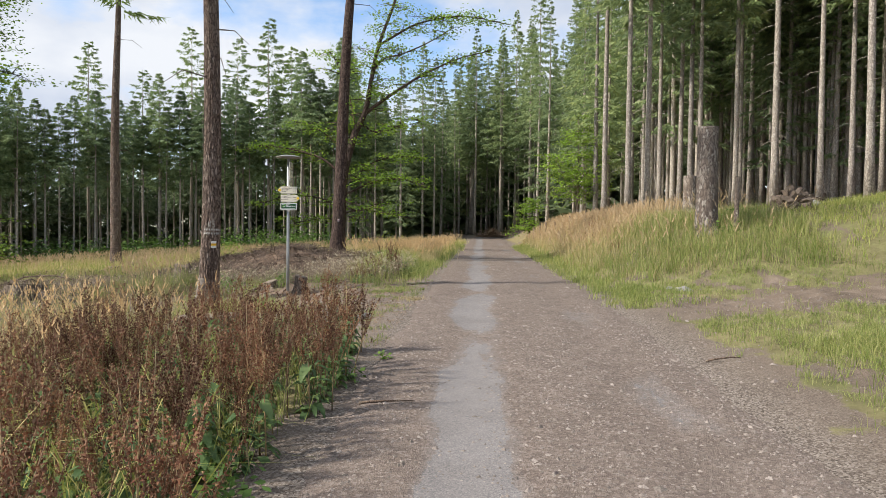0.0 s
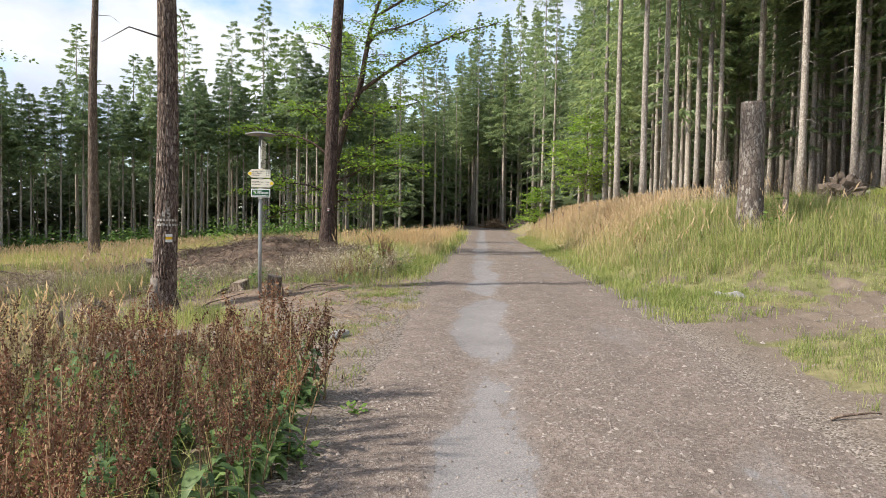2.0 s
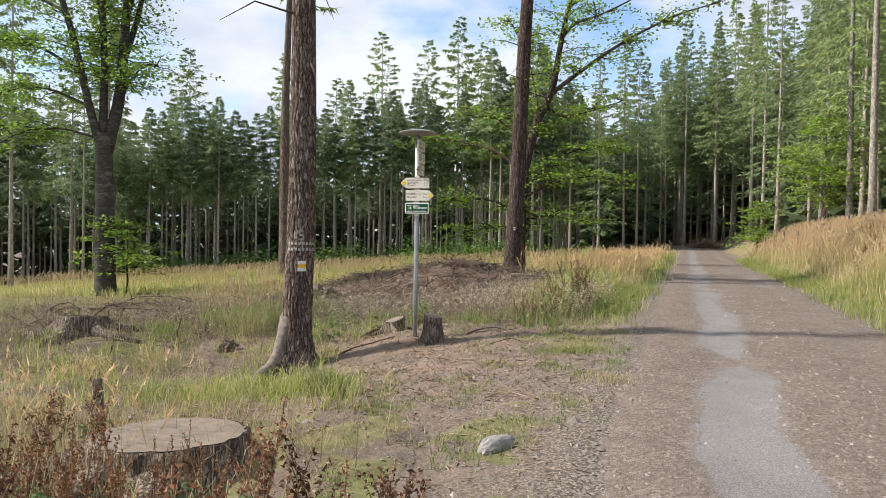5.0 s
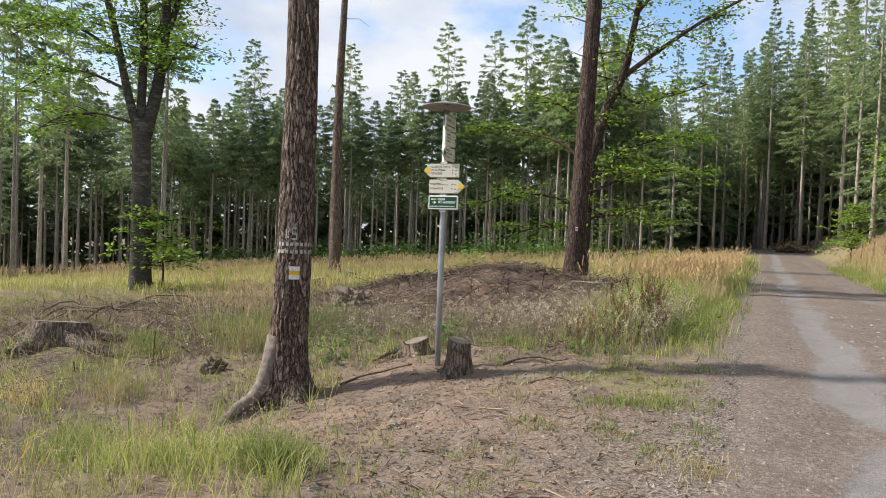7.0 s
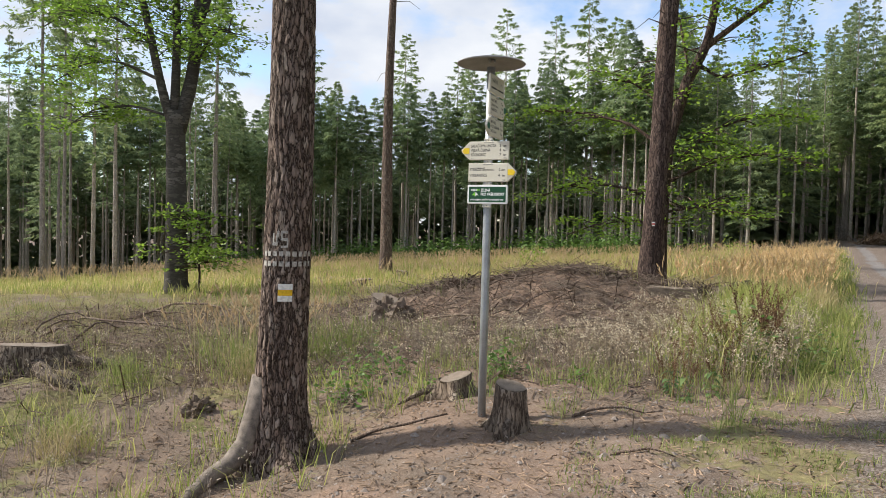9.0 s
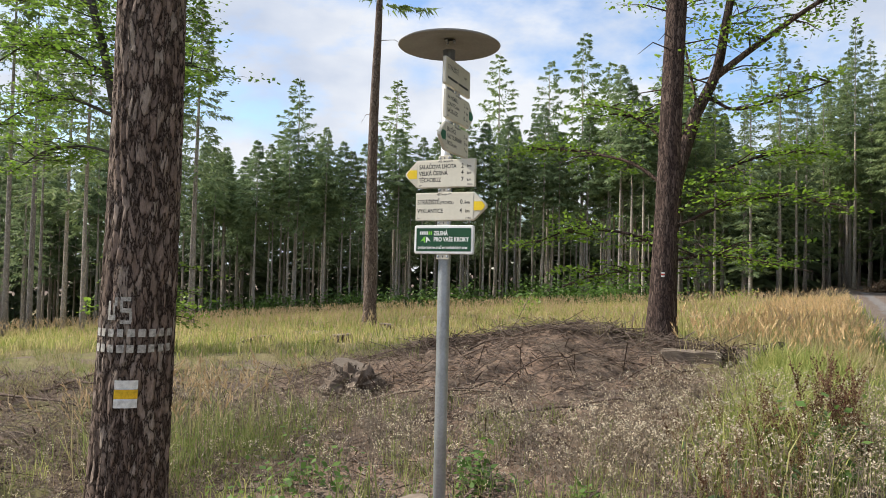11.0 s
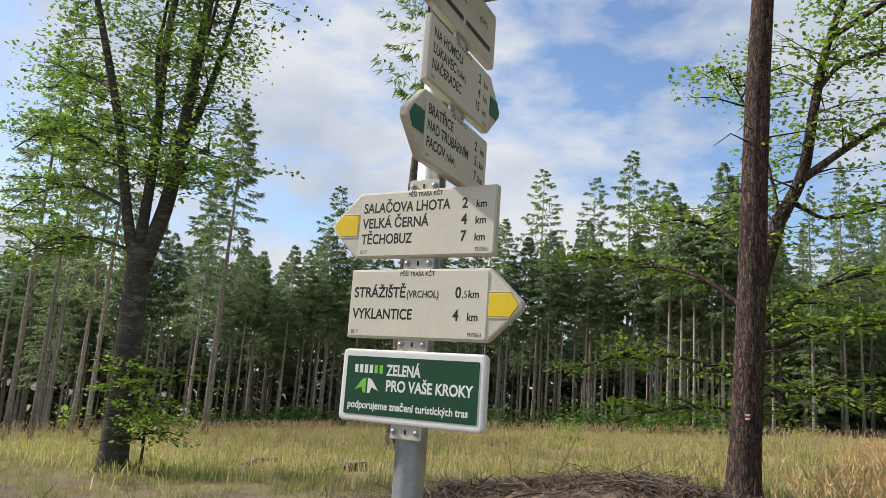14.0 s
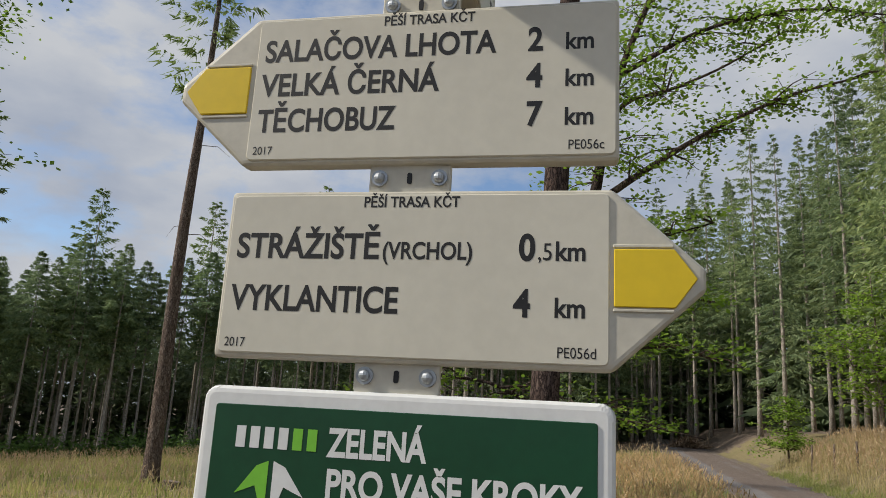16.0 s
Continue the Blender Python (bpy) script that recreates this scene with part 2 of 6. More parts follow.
DOCK_STALK = blade_mat("dock_stalks", [(0.1, (0.13, 0.075, 0.045)), (0.5, (0.26, 0.19, 0.11)), (0.95, (0.40, 0.34, 0.20))], 0.0, 0.7)
DOCK_LEAF = blade_mat("dock_leaves", [(0.1, (0.055, 0.10, 0.042)), (0.5, (0.11, 0.18, 0.07)), (0.82, (0.19, 0.27, 0.10)), (0.93, (0.30, 0.25, 0.10)), (0.98, (0.30, 0.11, 0.03))], 0.35, 0.5)
HERB = blade_mat("green_herbs", [(0.1, (0.06, 0.12, 0.025)), (0.5, (0.12, 0.21, 0.05)), (0.95, (0.22, 0.33, 0.08))], 0.4, 0.5)
TWIG = bark_mat("twig_bark", (0.20, 0.15, 0.12), (0.07, 0.05, 0.04), (0.27, 0.23, 0.19), 30, 8, 0.004)
CUT_WOOD = plain("weathered_cut_wood", (0.22, 0.175, 0.135), 0.9, 0.22, 12, 0, 0.5)
OLD_WOOD = bark_mat("weathered_wood", (0.22, 0.18, 0.145), (0.06, 0.045, 0.036), (0.30, 0.26, 0.22), 22, 3, 0.012)
PALE_WOOD = plain("barkless_root", (0.22, 0.185, 0.155), 0.9, 0.3, 16, 0, 0.8)
STONE = plain("pale_granite", (0.31, 0.295, 0.275), 0.85, 0.25, 25, 0, 0.5)


def pebble_mat():
    n = Nodes("gravel_stones", 0.9, 0.2)
    tone = n.ramp(n.island(), [(0.05, (0.06, 0.047, 0.04)), (0.45, (0.14, 0.112, 0.096)), (0.8, (0.215, 0.178, 0.155)), (0.97, (0.29, 0.25, 0.225))])
    return n.done(n.mix(0.3, tone, n.ramp(n.noise(90, 4), [(0.3, (0.15, 0.13, 0.12)), (0.7, (0.5, 0.45, 0.4))])), n.noise(160, 3), 0.3, 0.003)


PEBBLE = pebble_mat()
MEADOW = blade_mat("meadow_grass", [(0.12, (0.19, 0.245, 0.055)), (0.42, (0.34, 0.38, 0.11)), (0.65, (0.54, 0.47, 0.22)), (0.95, (0.66, 0.54, 0.33))], 0.5)
FRESH_LEAF = blade_mat("fresh_leaves", [(0.1, (0.14, 0.24, 0.03)), (0.5, (0.26, 0.40, 0.06)), (0.95, (0.42, 0.54, 0.11))], 0.55, 0.45)

# ---- the ground ----
rng = np.random.default_rng(7)


def smooth(v, a, b):
    s = np.clip((np.asarray(v, float) - a) / (b - a), 0, 1)
    return s * s * (3 - 2 * s)


def road_level(y):
    y = np.asarray(y, float)
    level = 0
    for d in (-4, -2, 0, 2, 4):
        level = level + np.interp(y + d, (-40, 4, 9, 15, 30, 55, 80, 100, 150), (-0.3, 0.04, 0.22, 0.42, 0.52, 0.56, 0.85, 1.3, 1.9)) / 5
    return level


def waves(x, y, size, seed):
    """Cheap smooth noise, about -1 to 1."""
    r = np.random.default_rng(seed)
    total = 0
    for k in range(7):
        a, f, p = r.uniform(0, 6.28), r.uniform(0.6, 1.9) / size, r.uniform(0, 6.28)
        total = total + np.sin((x * np.cos(a) + y * np.sin(a)) * f * 6.28 + p + 1.3 * np.sin((x * np.sin(a * 2.1) + y * np.cos(a * 1.7)) * f * 3 + p))
    return total / 3.5


ROAD_LEFT, ROAD_RIGHT = -0.85, 2.85


def ground(x, y):
    x, y = np.asarray(x, float), np.asarray(y, float)
    lft, rgt = np.clip(ROAD_LEFT - x, 0, None), np.clip(x - ROAD_RIGHT, 0, None)
    rl = road_level(y)
    z = 0.5 + (rl - 0.5) * np.where(y > 30, np.exp(-lft / 12), 1.0)
    z = z - 0.055 * np.minimum(lft, 140) - 0.0006 * np.clip(lft - 20, 0, 60) ** 2
    z = z - 0.47 * np.exp(-((x + 6.4) ** 2 / 4.5 + (y - 17.6) ** 2 / 5.0))
    z = z + 0.80 * np.exp(-((x + 7.2) ** 2 / 10 + (y - 29.2) ** 2 / 8.0))
    z = z + 0.12 * np.exp(-((x + 4.5) ** 2 / 1.2 + (y - 20.0) ** 2 / 1.0))
    bank = smooth(y, 16.5, 24)
    z = z + bank * (1.35 * smooth(rgt, 0.3, 3.6) + 0.13 * np.clip(rgt - 2.5, 0, 14) + 0.04 * np.clip(rgt - 16.5, 0, 60)) + (1 - bank) * 0.05 * np.clip(rgt, 0, 30)
    off = smooth(np.maximum(lft, rgt), 0.1, 1.5)
    z = z + off * (0.05 * waves(x, y, 2.6, 3) + 0.025 * waves(x, y, 0.8, 4)) + smooth(np.maximum(lft, rgt), 3, 9) * 0.1 * waves(x, y, 8, 5)
    near = off * smooth(x, -20, -14) * (x < 14)
    z = z + near * (0.016 * waves(x, y, 0.33, 6) + 0.010 * np.abs(waves(x, y, 0.5, 7)))
    mound = np.exp(-((x + 7.5) ** 2 / 16 + (y - 28) ** 2 / 14))
    z = z + mound * (0.09 * waves(x, y, 0.9, 9) + 0.03 * waves(x, y, 0.35, 10))
    return z


def spot(x, y, up=0.0):
    return Vector((x, y, float(ground(x, y)) + up))


def mesh_np(name, verts, tris, mat, smooth_faces=False):
    """A mesh from arrays of vertices and triangles."""
    verts, tris = np.asarray(verts, np.float32), np.asarray(tris, np.int32)
    me = bpy.data.meshes.new(name)
    me.vertices.add(len(verts))
    me.vertices.foreach_set("co", verts.ravel())
    me.loops.add(tris.size)
    me.loops.foreach_set("vertex_index", tris.ravel())
    me.polygons.add(len(tris))
    me.polygons.foreach_set("loop_start", np.arange(0, tris.size, 3, dtype=np.int32))
    me.polygons.foreach_set("use_smooth", np.full(len(tris), smooth_faces))
    me.update(calc_edges=True)
    me.validate()
    me.materials.append(mat)
    return me


def steps(*runs):
    out = [runs[0][0]]
    for a, b, d in runs:
        out += list(np.linspace(a, b, max(2, int(round((b - a) / d)) + 1))[1:])
    return np.array(out)


def sheet(xs, ys, zf):
    gx, gy = np.meshgrid(xs, ys)
    v = np.stack([gx, gy, zf(gx, gy)], -1).reshape(-1, 3)
    n, m = len(xs), len(ys)
    i = (np.arange(m - 1)[:, None] * n + np.arange(n - 1)).ravel()
    t = np.concatenate([np.stack([i, i + 1, i + n + 1], -1), np.stack([i, i + n + 1, i + n], -1)])
    return v, t


def road_edge(y):
    return 0.06 * waves(0 * y, y, 3.1, 21) + 0.03 * waves(0 * y, y, 0.9, 22)


def on_road(x, y):
    e = road_edge(y)
    return smooth(np.minimum(x - ROAD_LEFT - e, ROAD_RIGHT + e - x), -0.25, 0.25)


def cover(x, y):
    """Shares of grass, dryness and litter at a place."""
    lft, rgt = np.clip(ROAD_LEFT - x, 0, None), np.clip(x - ROAD_RIGHT, 0, None)
    patches = 0.5 + 0.5 * waves(x, y, 3.5, 31)
    small = 0.5 + 0.5 * waves(x, y, 1.1, 32)
    right = smooth(rgt - 0.25 * waves(x, y, 1.4, 33), np.where(y < 15, 0.35, 0.05), np.where(y < 15, 1.2, 0.7)) * (0.35 + 0.65 * smooth(patches + small, 0.5, 1.1))
    track = np.exp(-((y - 14.6 - 0.35 * rgt) / 1.6) ** 2) * smooth(rgt, 0, 1.5)
    right = right * (1 - 0.95 * track) * (1 - 0.6 * np.exp(-((y - 9.8 - 0.1 * rgt) / 0.8) ** 2))
    right = np.where(rgt > 13, right * 0.5, right)
    bare = np.exp(-((x + 4) ** 2 / 9 + (y - 17) ** 2 / 7)) + np.exp(-((x + 7) ** 2 / 30 + (y - 26.5) ** 2 / 16))
    bare = bare + 0.8 * np.exp(-((x + 6.2) ** 2 / 12 + (y - 22) ** 2 / 5))
    left = smooth(lft, 0.0, 0.8) * (0.25 + 0.6 * smooth(small + patches, 0.8, 1.3)) * (1 - np.clip(bare, 0, 0.95))
    meadow = smooth(y - 0.2 * x, 32, 36.5) * smooth(lft, 3, 6) + smooth(lft, 0.3, 1.2) * smooth(y, 25, 31) * (1 - smooth(lft, 3.0, 5.5))
    left = np.maximum(left, 0.9 * np.clip(meadow, 0, 1))
    wood = smooth(y + 0.25 * x, 78, 90) + smooth(rgt, 10, 16)
    g = np.where(x < 1, left, right) * (1 - 0.85 * np.clip(wood, 0, 1))
    dry = 0.25 + 0.35 * patches + 0.3 * np.clip(meadow, 0, 1) + 0.3 * smooth(y, 20, 28) * (x > 1)
    litter = np.clip(bare, 0, 1)
    return np.clip(g, 0, 1), np.clip(dry, 0, 1), litter


gxs = steps((-2500, -400, 300), (-400, -90, 25), (-90, -30, 2.5), (-30, -12, 0.6), (-12, 8, 0.085), (8, 24, 0.6), (24, 90, 3), (90, 400, 25), (400, 2500, 300))
gys = steps((-2500, -300, 300), (-300, -20, 14), (-20, 2, 1.0), (2, 11, 0.14), (11, 31, 0.09), (31, 36, 0.2), (36, 60, 0.6), (60, 140, 2.5), (140, 400, 20), (400, 2500, 300))
gv, gt = sheet(gxs, gys, lambda x, y: ground(x, y) - 0.03 * on_road(x, y) * (y < 130))
earth = new("ground", mesh_np("ground", gv, gt, GROUND, True))
beside = np.maximum(ROAD_LEFT - gv[:, 0], gv[:, 0] - ROAD_RIGHT)
trodden = np.clip(np.exp(-np.clip(beside, 0, None) / 0.6) + 0.35 * np.exp(-((gv[:, 0] + 2.2) ** 2 / 5 + (gv[:, 1] - 16) ** 2 / 12)), 0, 0.95)
for key, val in zip(("grass", "dry", "litter", "gravel"), (*cover(gv[:, 0], gv[:, 1]), trodden)):
    at = earth.data.attributes.new(key, "FLOAT", "POINT")
    at.data.foreach_set("value", val.astype(np.float32))
tagged(earth, "brown forest soil with dry needles, bark litter and grass", "ground", kind="structure")

rys = steps((-20, 2, 0.5), (2, 26, 0.12), (26, 60, 0.5), (60, 118, 2))
rxs = np.concatenate([np.linspace(ROAD_LEFT - 0.45, ROAD_RIGHT + 0.45, 40)])


def road_height(x, y):
    e = road_edge(y)
    side = np.minimum(x - ROAD_LEFT - e, ROAD_RIGHT + e - x)
    ruts = 0.02 * (np.exp(-((x - 0.15) / 0.3) ** 2) + np.exp(-((x - 1.95) / 0.35) ** 2))
    return ground(x, y) - 0.045 + 0.055 * smooth(side, -0.3, 0.35) - ruts + 0.008 * waves(x, y, 0.5, 11)


rv, rt = sheet(rxs, rys, road_height)
road = new("road", mesh_np("road", rv, rt, ROAD, True))
patchy = 0.78 + 0.30 * waves(0.4 * rv[:, 0], rv[:, 1], 4.5, 62)
wheel = patchy * np.exp(-((rv[:, 0] - 0.24 - 0.1 * waves(0 * rv[:, 1], rv[:, 1], 7, 61)) / 0.40) ** 2) + 0.45 * np.exp(-((rv[:, 0] - 2.0) / 0.5) ** 2) * (0.7 + 0.5 * waves(rv[:, 0], rv[:, 1], 5, 63))
at = road.data.attributes.new("track", "FLOAT", "POINT")
at.data.foreach_set("value", wheel.astype(np.float32))
tagged(road, "straight gravel forest road with grey compacted wheel tracks", "road", kind="structure")

# ---- building helpers ----


def thing(name, place, label, category, group="", kind="", turn=0.0):
    ob = new(name)
    ob.empty_display_size = 0.1
    ob.matrix_world = Matrix.Translation(place) @ Matrix.Rotation(turn, 4, "Z")
    return tagged(ob, label, category, group, kind)


def child(name, me, parent, label=""):
    ob = new(name, me)
    ob.parent = parent
    return tagged(ob, label)


def part(name, bm, mat, parent, label=""):
    me = bpy.data.meshes.new(name)
    bm.to_mesh(me)
    bm.free()
    me.materials.append(mat)
    return child(name, me, parent, label)


def tube(points, radii, sides=8, flare=None):
    """Vertices and triangles of a tapered tube along points."""
    pts = np.asarray(points, float)
    d = np.gradient(pts, axis=0)
    d /= np.linalg.norm(d, axis=1)[:, None]
    ref = np.where(np.abs(d[:, 2:3]) > 0.9, [[1.0, 0, 0]], [[0, 0, 1.0]])
    u = np.cross(d, ref)
    u /= np.linalg.norm(u, axis=1)[:, None]
    for i in range(1, len(u)):
        p = u[i - 1] - d[i] * (u[i - 1] @ d[i])
        u[i] = p / np.linalg.norm(p)
    w = np.cross(d, u)
    a = np.linspace(0, 2 * np.pi, sides, endpoint=False)
    r = np.asarray(radii, float)[:, None] * np.ones(sides)
    if flare is not None:
        r = r * flare(pts, a)
    v = pts[:, None] + r[..., None] * (np.cos(a)[None, :, None] * u[:, None] + np.sin(a)[None, :, None] * w[:, None])
    n = len(pts)
    i = np.arange(n - 1)[:, None] * sides
    j = np.arange(sides)
    k = (j + 1) % sides
    t = np.concatenate([np.stack([i + j, i + k, i + sides + k], -1).reshape(-1, 3), np.stack([i + j, i + sides + k, i + sides + j], -1).reshape(-1, 3)])
    v = np.concatenate([v.reshape(-1, 3), pts[:1], pts[-1:]])
    c0, c1 = len(v) - 2, len(v) - 1
    t = np.concatenate([t, np.stack([np.full(sides, c0), k, j], -1), np.stack([np.full(sides, c1), (n - 1) * sides + j, (n - 1) * sides + k], -1)])
    return v, t


def joined(pieces):
    vs, ts, n = [], [], 0
    for v, t in pieces:
        vs.append(v)
        ts.append(np.asarray(t) + n)
        n += len(v)
    return np.concatenate(vs), np.concatenate(ts)


def trunk_line(h, lean=(0, 0), wob=0.05, n=14, seed=0):
    r = np.random.default_rng(seed)
    s = np.linspace(0, 1, n)
    px, py = r.uniform(0, 6.28, 2)
    x = lean[0] * s * h + wob * np.sin(s * 5 + px) * s
    y = lean[1] * s * h + wob * np.sin(s * 4 + py) * s
    return np.stack([x, y, s * h - 0.3 * (1 - s)], -1)


def flakes(c, along, size, width, r, hang=0.0):
    """Small pointed leaves (one triangle each) at centres c."""
    n = len(c)
    side = np.cross(along, r.normal(size=(n, 3)))
    side /= np.linalg.norm(side, axis=1)[:, None] + 1e-9
    tip = c + along * size[:, None]
    v = np.stack([c + side * width[:, None], c - side * width[:, None], tip], 1).reshape(-1, 3)
    return v, np.arange(3 * n).reshape(-1, 3)


def spruce_crown(h, base, radius, branches, per, seed, size=0.42, up=-0.35, ragged=0.35, slim=0.75, whorl=5, taper=0.8):
    """Drooping fans of needle sprays in whorls round the stem, with gaps between the tiers."""
    r = np.random.default_rng(seed)
    cs, ds, fs = [], [], []
    turn = 0.0
    for b in range(branches):
        s = (b // whorl + 0.5 + r.normal(0, 0.42)) * whorl / branches
        s = min(max(s, 0.0), 0.995) ** 0.9
        z = base + (h - base) * s
        ln = radius * (1 - s) ** taper * (0.35 + 0.65 * min(1, s * 6 + 0.45)) * r.uniform(1 - ragged, 1 + 0.5 * ragged) + 0.06
        turn += (7.1 / whorl if whorl > 1 else 2.4) + r.normal(0, 0.45)
        u = np.sqrt(r.uniform(0.02, 1, per))
        out, perp = np.array([math.cos(turn), math.sin(turn)]), np.array([-math.sin(turn), math.cos(turn)])
        sag = (up + r.normal(0, 0.08)) * (1 - s * 1.3)
        off = r.uniform(-1, 1, per) * (0.36 * ln * (1.05 - u) + 0.05)
        c = np.empty((per, 3))
        c[:, :2] = out * (u * ln)[:, None] + perp * off[:, None]
        c[:, 2] = z + sag * ln * u ** 1.4 + 0.14 * ln * np.clip(u - 0.7, 0, 1) - 0.3 * np.abs(off) - r.exponential(0.05, per)
        d = np.empty((per, 3))
        d[:, :2] = out * 0.6 + perp * (0.55 * np.sign(off))[:, None] + r.normal(0, 0.25, (per, 2))
        d[:, 2] = r.normal(-0.4, 0.3, per)
        cs.append(c)
        ds.append(d / np.linalg.norm(d, axis=1)[:, None])
        fs.append(np.full(per, 1.12 - 0.6 * s))
    c, d, f = np.concatenate(cs), np.concatenate(ds), np.concatenate(fs)
    n = len(c)
    size = size * f
    return flakes(c, d, r.uniform(0.6, 1.4, n) * size, r.uniform(0.28, 0.55, n) * size * 0.5 * slim, r)


def dead_twigs(h, base, r, count, reach=1.2):
    out = []
    for i in range(count):
        z, a, ln = r.uniform(0.25, 1) * base, r.uniform(0, 6.28), r.uniform(0.3, 1) * reach
        p = np.array([[0, 0, z], [math.cos(a) * ln * 0.5, math.sin(a) * ln * 0.5, z - 0.05 * ln], [math.cos(a) * ln, math.sin(a) * ln, z - 0.3 * ln]])
        out.append(tube(p, [0.016, 0.010, 0.004], 3))
    return out


def spruce_meshes(h, base, radius, dia, seed, branches=105, per=44, leaf=SPRUCE_LEAF, bark=SPRUCE_BARK, up=-0.35, size=0.42, twigs=30, ragged=0.35, slim=0.75, taper=0.8, whorl=4):
    r = np.random.default_rng(seed + 500)
    line = trunk_line(h, r.normal(0, 0.006, 2), 0.08, 12, seed)
    s = np.linspace(0, 1, 12)
    rad = dia / 2 * (1 - 0.93 * s ** 1.1) * (1 + 0.35 * np.exp(-s * 40))
    tv = joined([tube(line, rad, 9)] + dead_twigs(h, base, r, twigs))
    return (mesh_np("trunk", *tv, bark, True), mesh_np("crown", *spruce_crown(h, base, radius, branches, per, seed, size, up=up, ragged=ragged, slim=slim, taper=taper, whorl=whorl), leaf))


def plant_tree(name, meshes, place, label, category, group, turn, scale=1.0, parts=("trunk", "crown")):
    ob = thing(name, place, label, category, group, turn=turn)
    ob.scale = (scale,) * 3
    for p, me in zip(parts, meshes):
        child(p, me, ob)
    return ob


# ---- conifers ----
EDGE = [spruce_meshes(h, b, rd, d, 100 + i) for i, (h, b, rd, d) in enumerate(((27, 11.5, 2.9, 0.36), (29, 13, 2.8, 0.38), (25, 10.5, 3.0, 0.32), (28, 14, 2.6, 0.34), (26, 9.5, 3.0, 0.36)))]
FULL = [spruce_meshes(h, b, rd, d, 140 + i, 140, 40) for i, (h, b, rd, d) in enumerate(((25, 3.5, 3.3, 0.42), (23, 5.5, 3.1, 0.38), (26, 6.5, 3.3, 0.42)))]
LOW = [spruce_meshes(h, b, rd, d, 180 + i, 100, 42, DEEP_LEAF, size=0.40) for i, (h, b, rd, d) in enumerate(((17, 9.8, 2.4, 0.27), (18.5, 11.2, 2.4, 0.28), (16, 8.2, 2.5, 0.25), (17.5, 11.6, 2.2, 0.27)))]
LARCHES = [spruce_meshes(h, b, rd, d, 160 + i, n, 46, LARCH_LEAF, SPRUCE_BARK, -0.10, 0.50, 16, 0.5, 0.8, 0.5, 1) for i, (h, b, rd, d, n) in enumerate(((25, 13.0, 3.1, 0.42, 74), (27, 14, 3.0, 0.44, 70), (24, 13.5, 2.8, 0.38, 64), (24, 18, 2.2, 0.30, 34)))]
SPRUCE_LABEL = "tall spruce with a bare grey-brown trunk and dark green crown"


def wood_ground(x, y):
    return spot(x, y, -0.05)


def conifer(kind, i, x, y, scale=1.0, name="spruce_tree", label=SPRUCE_LABEL, group="spruces at the forest edge"):
    return plant_tree(name, kind[i % len(kind)], wood_ground(x, y), label, "tree", group, rng.uniform(0, 6.28), scale)


RIGHT_EDGE = ((8.3, 42.1), (7.6, 45.5), (9.4, 42.6), (11.2, 47.3), (13.3, 52.4), (12.8, 46.4), (14.8, 44.5), (17.8, 50.7), (15.8, 41.5), (19.5, 48.8), (16.9, 38.6), (21.4, 46.8),
              (19.4, 40.7), (15.1, 30.5), (17.1, 57.7), (8.9, 57.2), (22.5, 41), (24, 35), (20.5, 34.5), (18.5, 29.0), (23, 29), (10.5, 62), (9.5, 69))
for i, (x, y) in enumerate(RIGHT_EDGE):
    conifer(FULL if y > 52 else EDGE, i * 3 + (i // 3), x, y, rng.uniform(0.9, 1.08))
for i in range(42):
    conifer(EDGE if i % 3 else FULL, i, rng.uniform(12, 40), rng.uniform(44, 84), rng.uniform(0.85, 1.05))
for i in range(26):
    conifer(EDGE, i, 14 + 0.5 * i + rng.uniform(-1, 1), 60 - 0.9 * i + rng.uniform(0, 7), rng.uniform(0.72, 0.88), group="slim spruces at the forest edge")
for i in range(16):
    conifer(EDGE, i, rng.uniform(24, 44), rng.uniform(18, 44), rng.uniform(0.85, 1.05))
for i in range(30):
    conifer(EDGE if i % 4 else FULL, i, rng.uniform(11, 30), rng.uniform(46, 66), rng.uniform(0.8, 1.0))
for i in range(14):
    conifer(FULL if i % 2 else EDGE, i, rng.uniform(9.5, 15), 64 + 3.2 * i + rng.uniform(-1, 1), rng.uniform(0.8, 1.05))
def left_size(x):
    return float(np.interp(x, (-70, -34, -24, -12, -5, 0), (0.66, 0.62, 0.64, 0.74, 0.87, 1.0)))


# trees beside and beyond the road's end
for i, (x, y) in enumerate(((7.0, 76), (6.6, 84), (6.2, 92), (7.4, 99), (1.1, 106), (-0.8, 103), (-4.8, 97), (-5.4, 92), (-6.5, 88), (-8.4, 82), (3.4, 108), (5.0, 104), (-9.5, 87), (-3.2, 101), (-11.5, 84), (-13.5, 86))):
    conifer(EDGE if i % 3 else FULL, i, x, y, rng.uniform(0.88, 1.05) * left_size(x))
for i in range(34):
    x = rng.uniform(-24, 9)
    conifer(EDGE if i % 4 else FULL, i, x, (95 if x > -12 else 88) + rng.uniform(0, 22) - 0.1 * x, rng.uniform(0.88, 1.08) * left_size(x))


def left_edge(x):
    return 84 - 0.42 * abs(x + 24) - 0.008 * max(0, -x - 40) ** 2


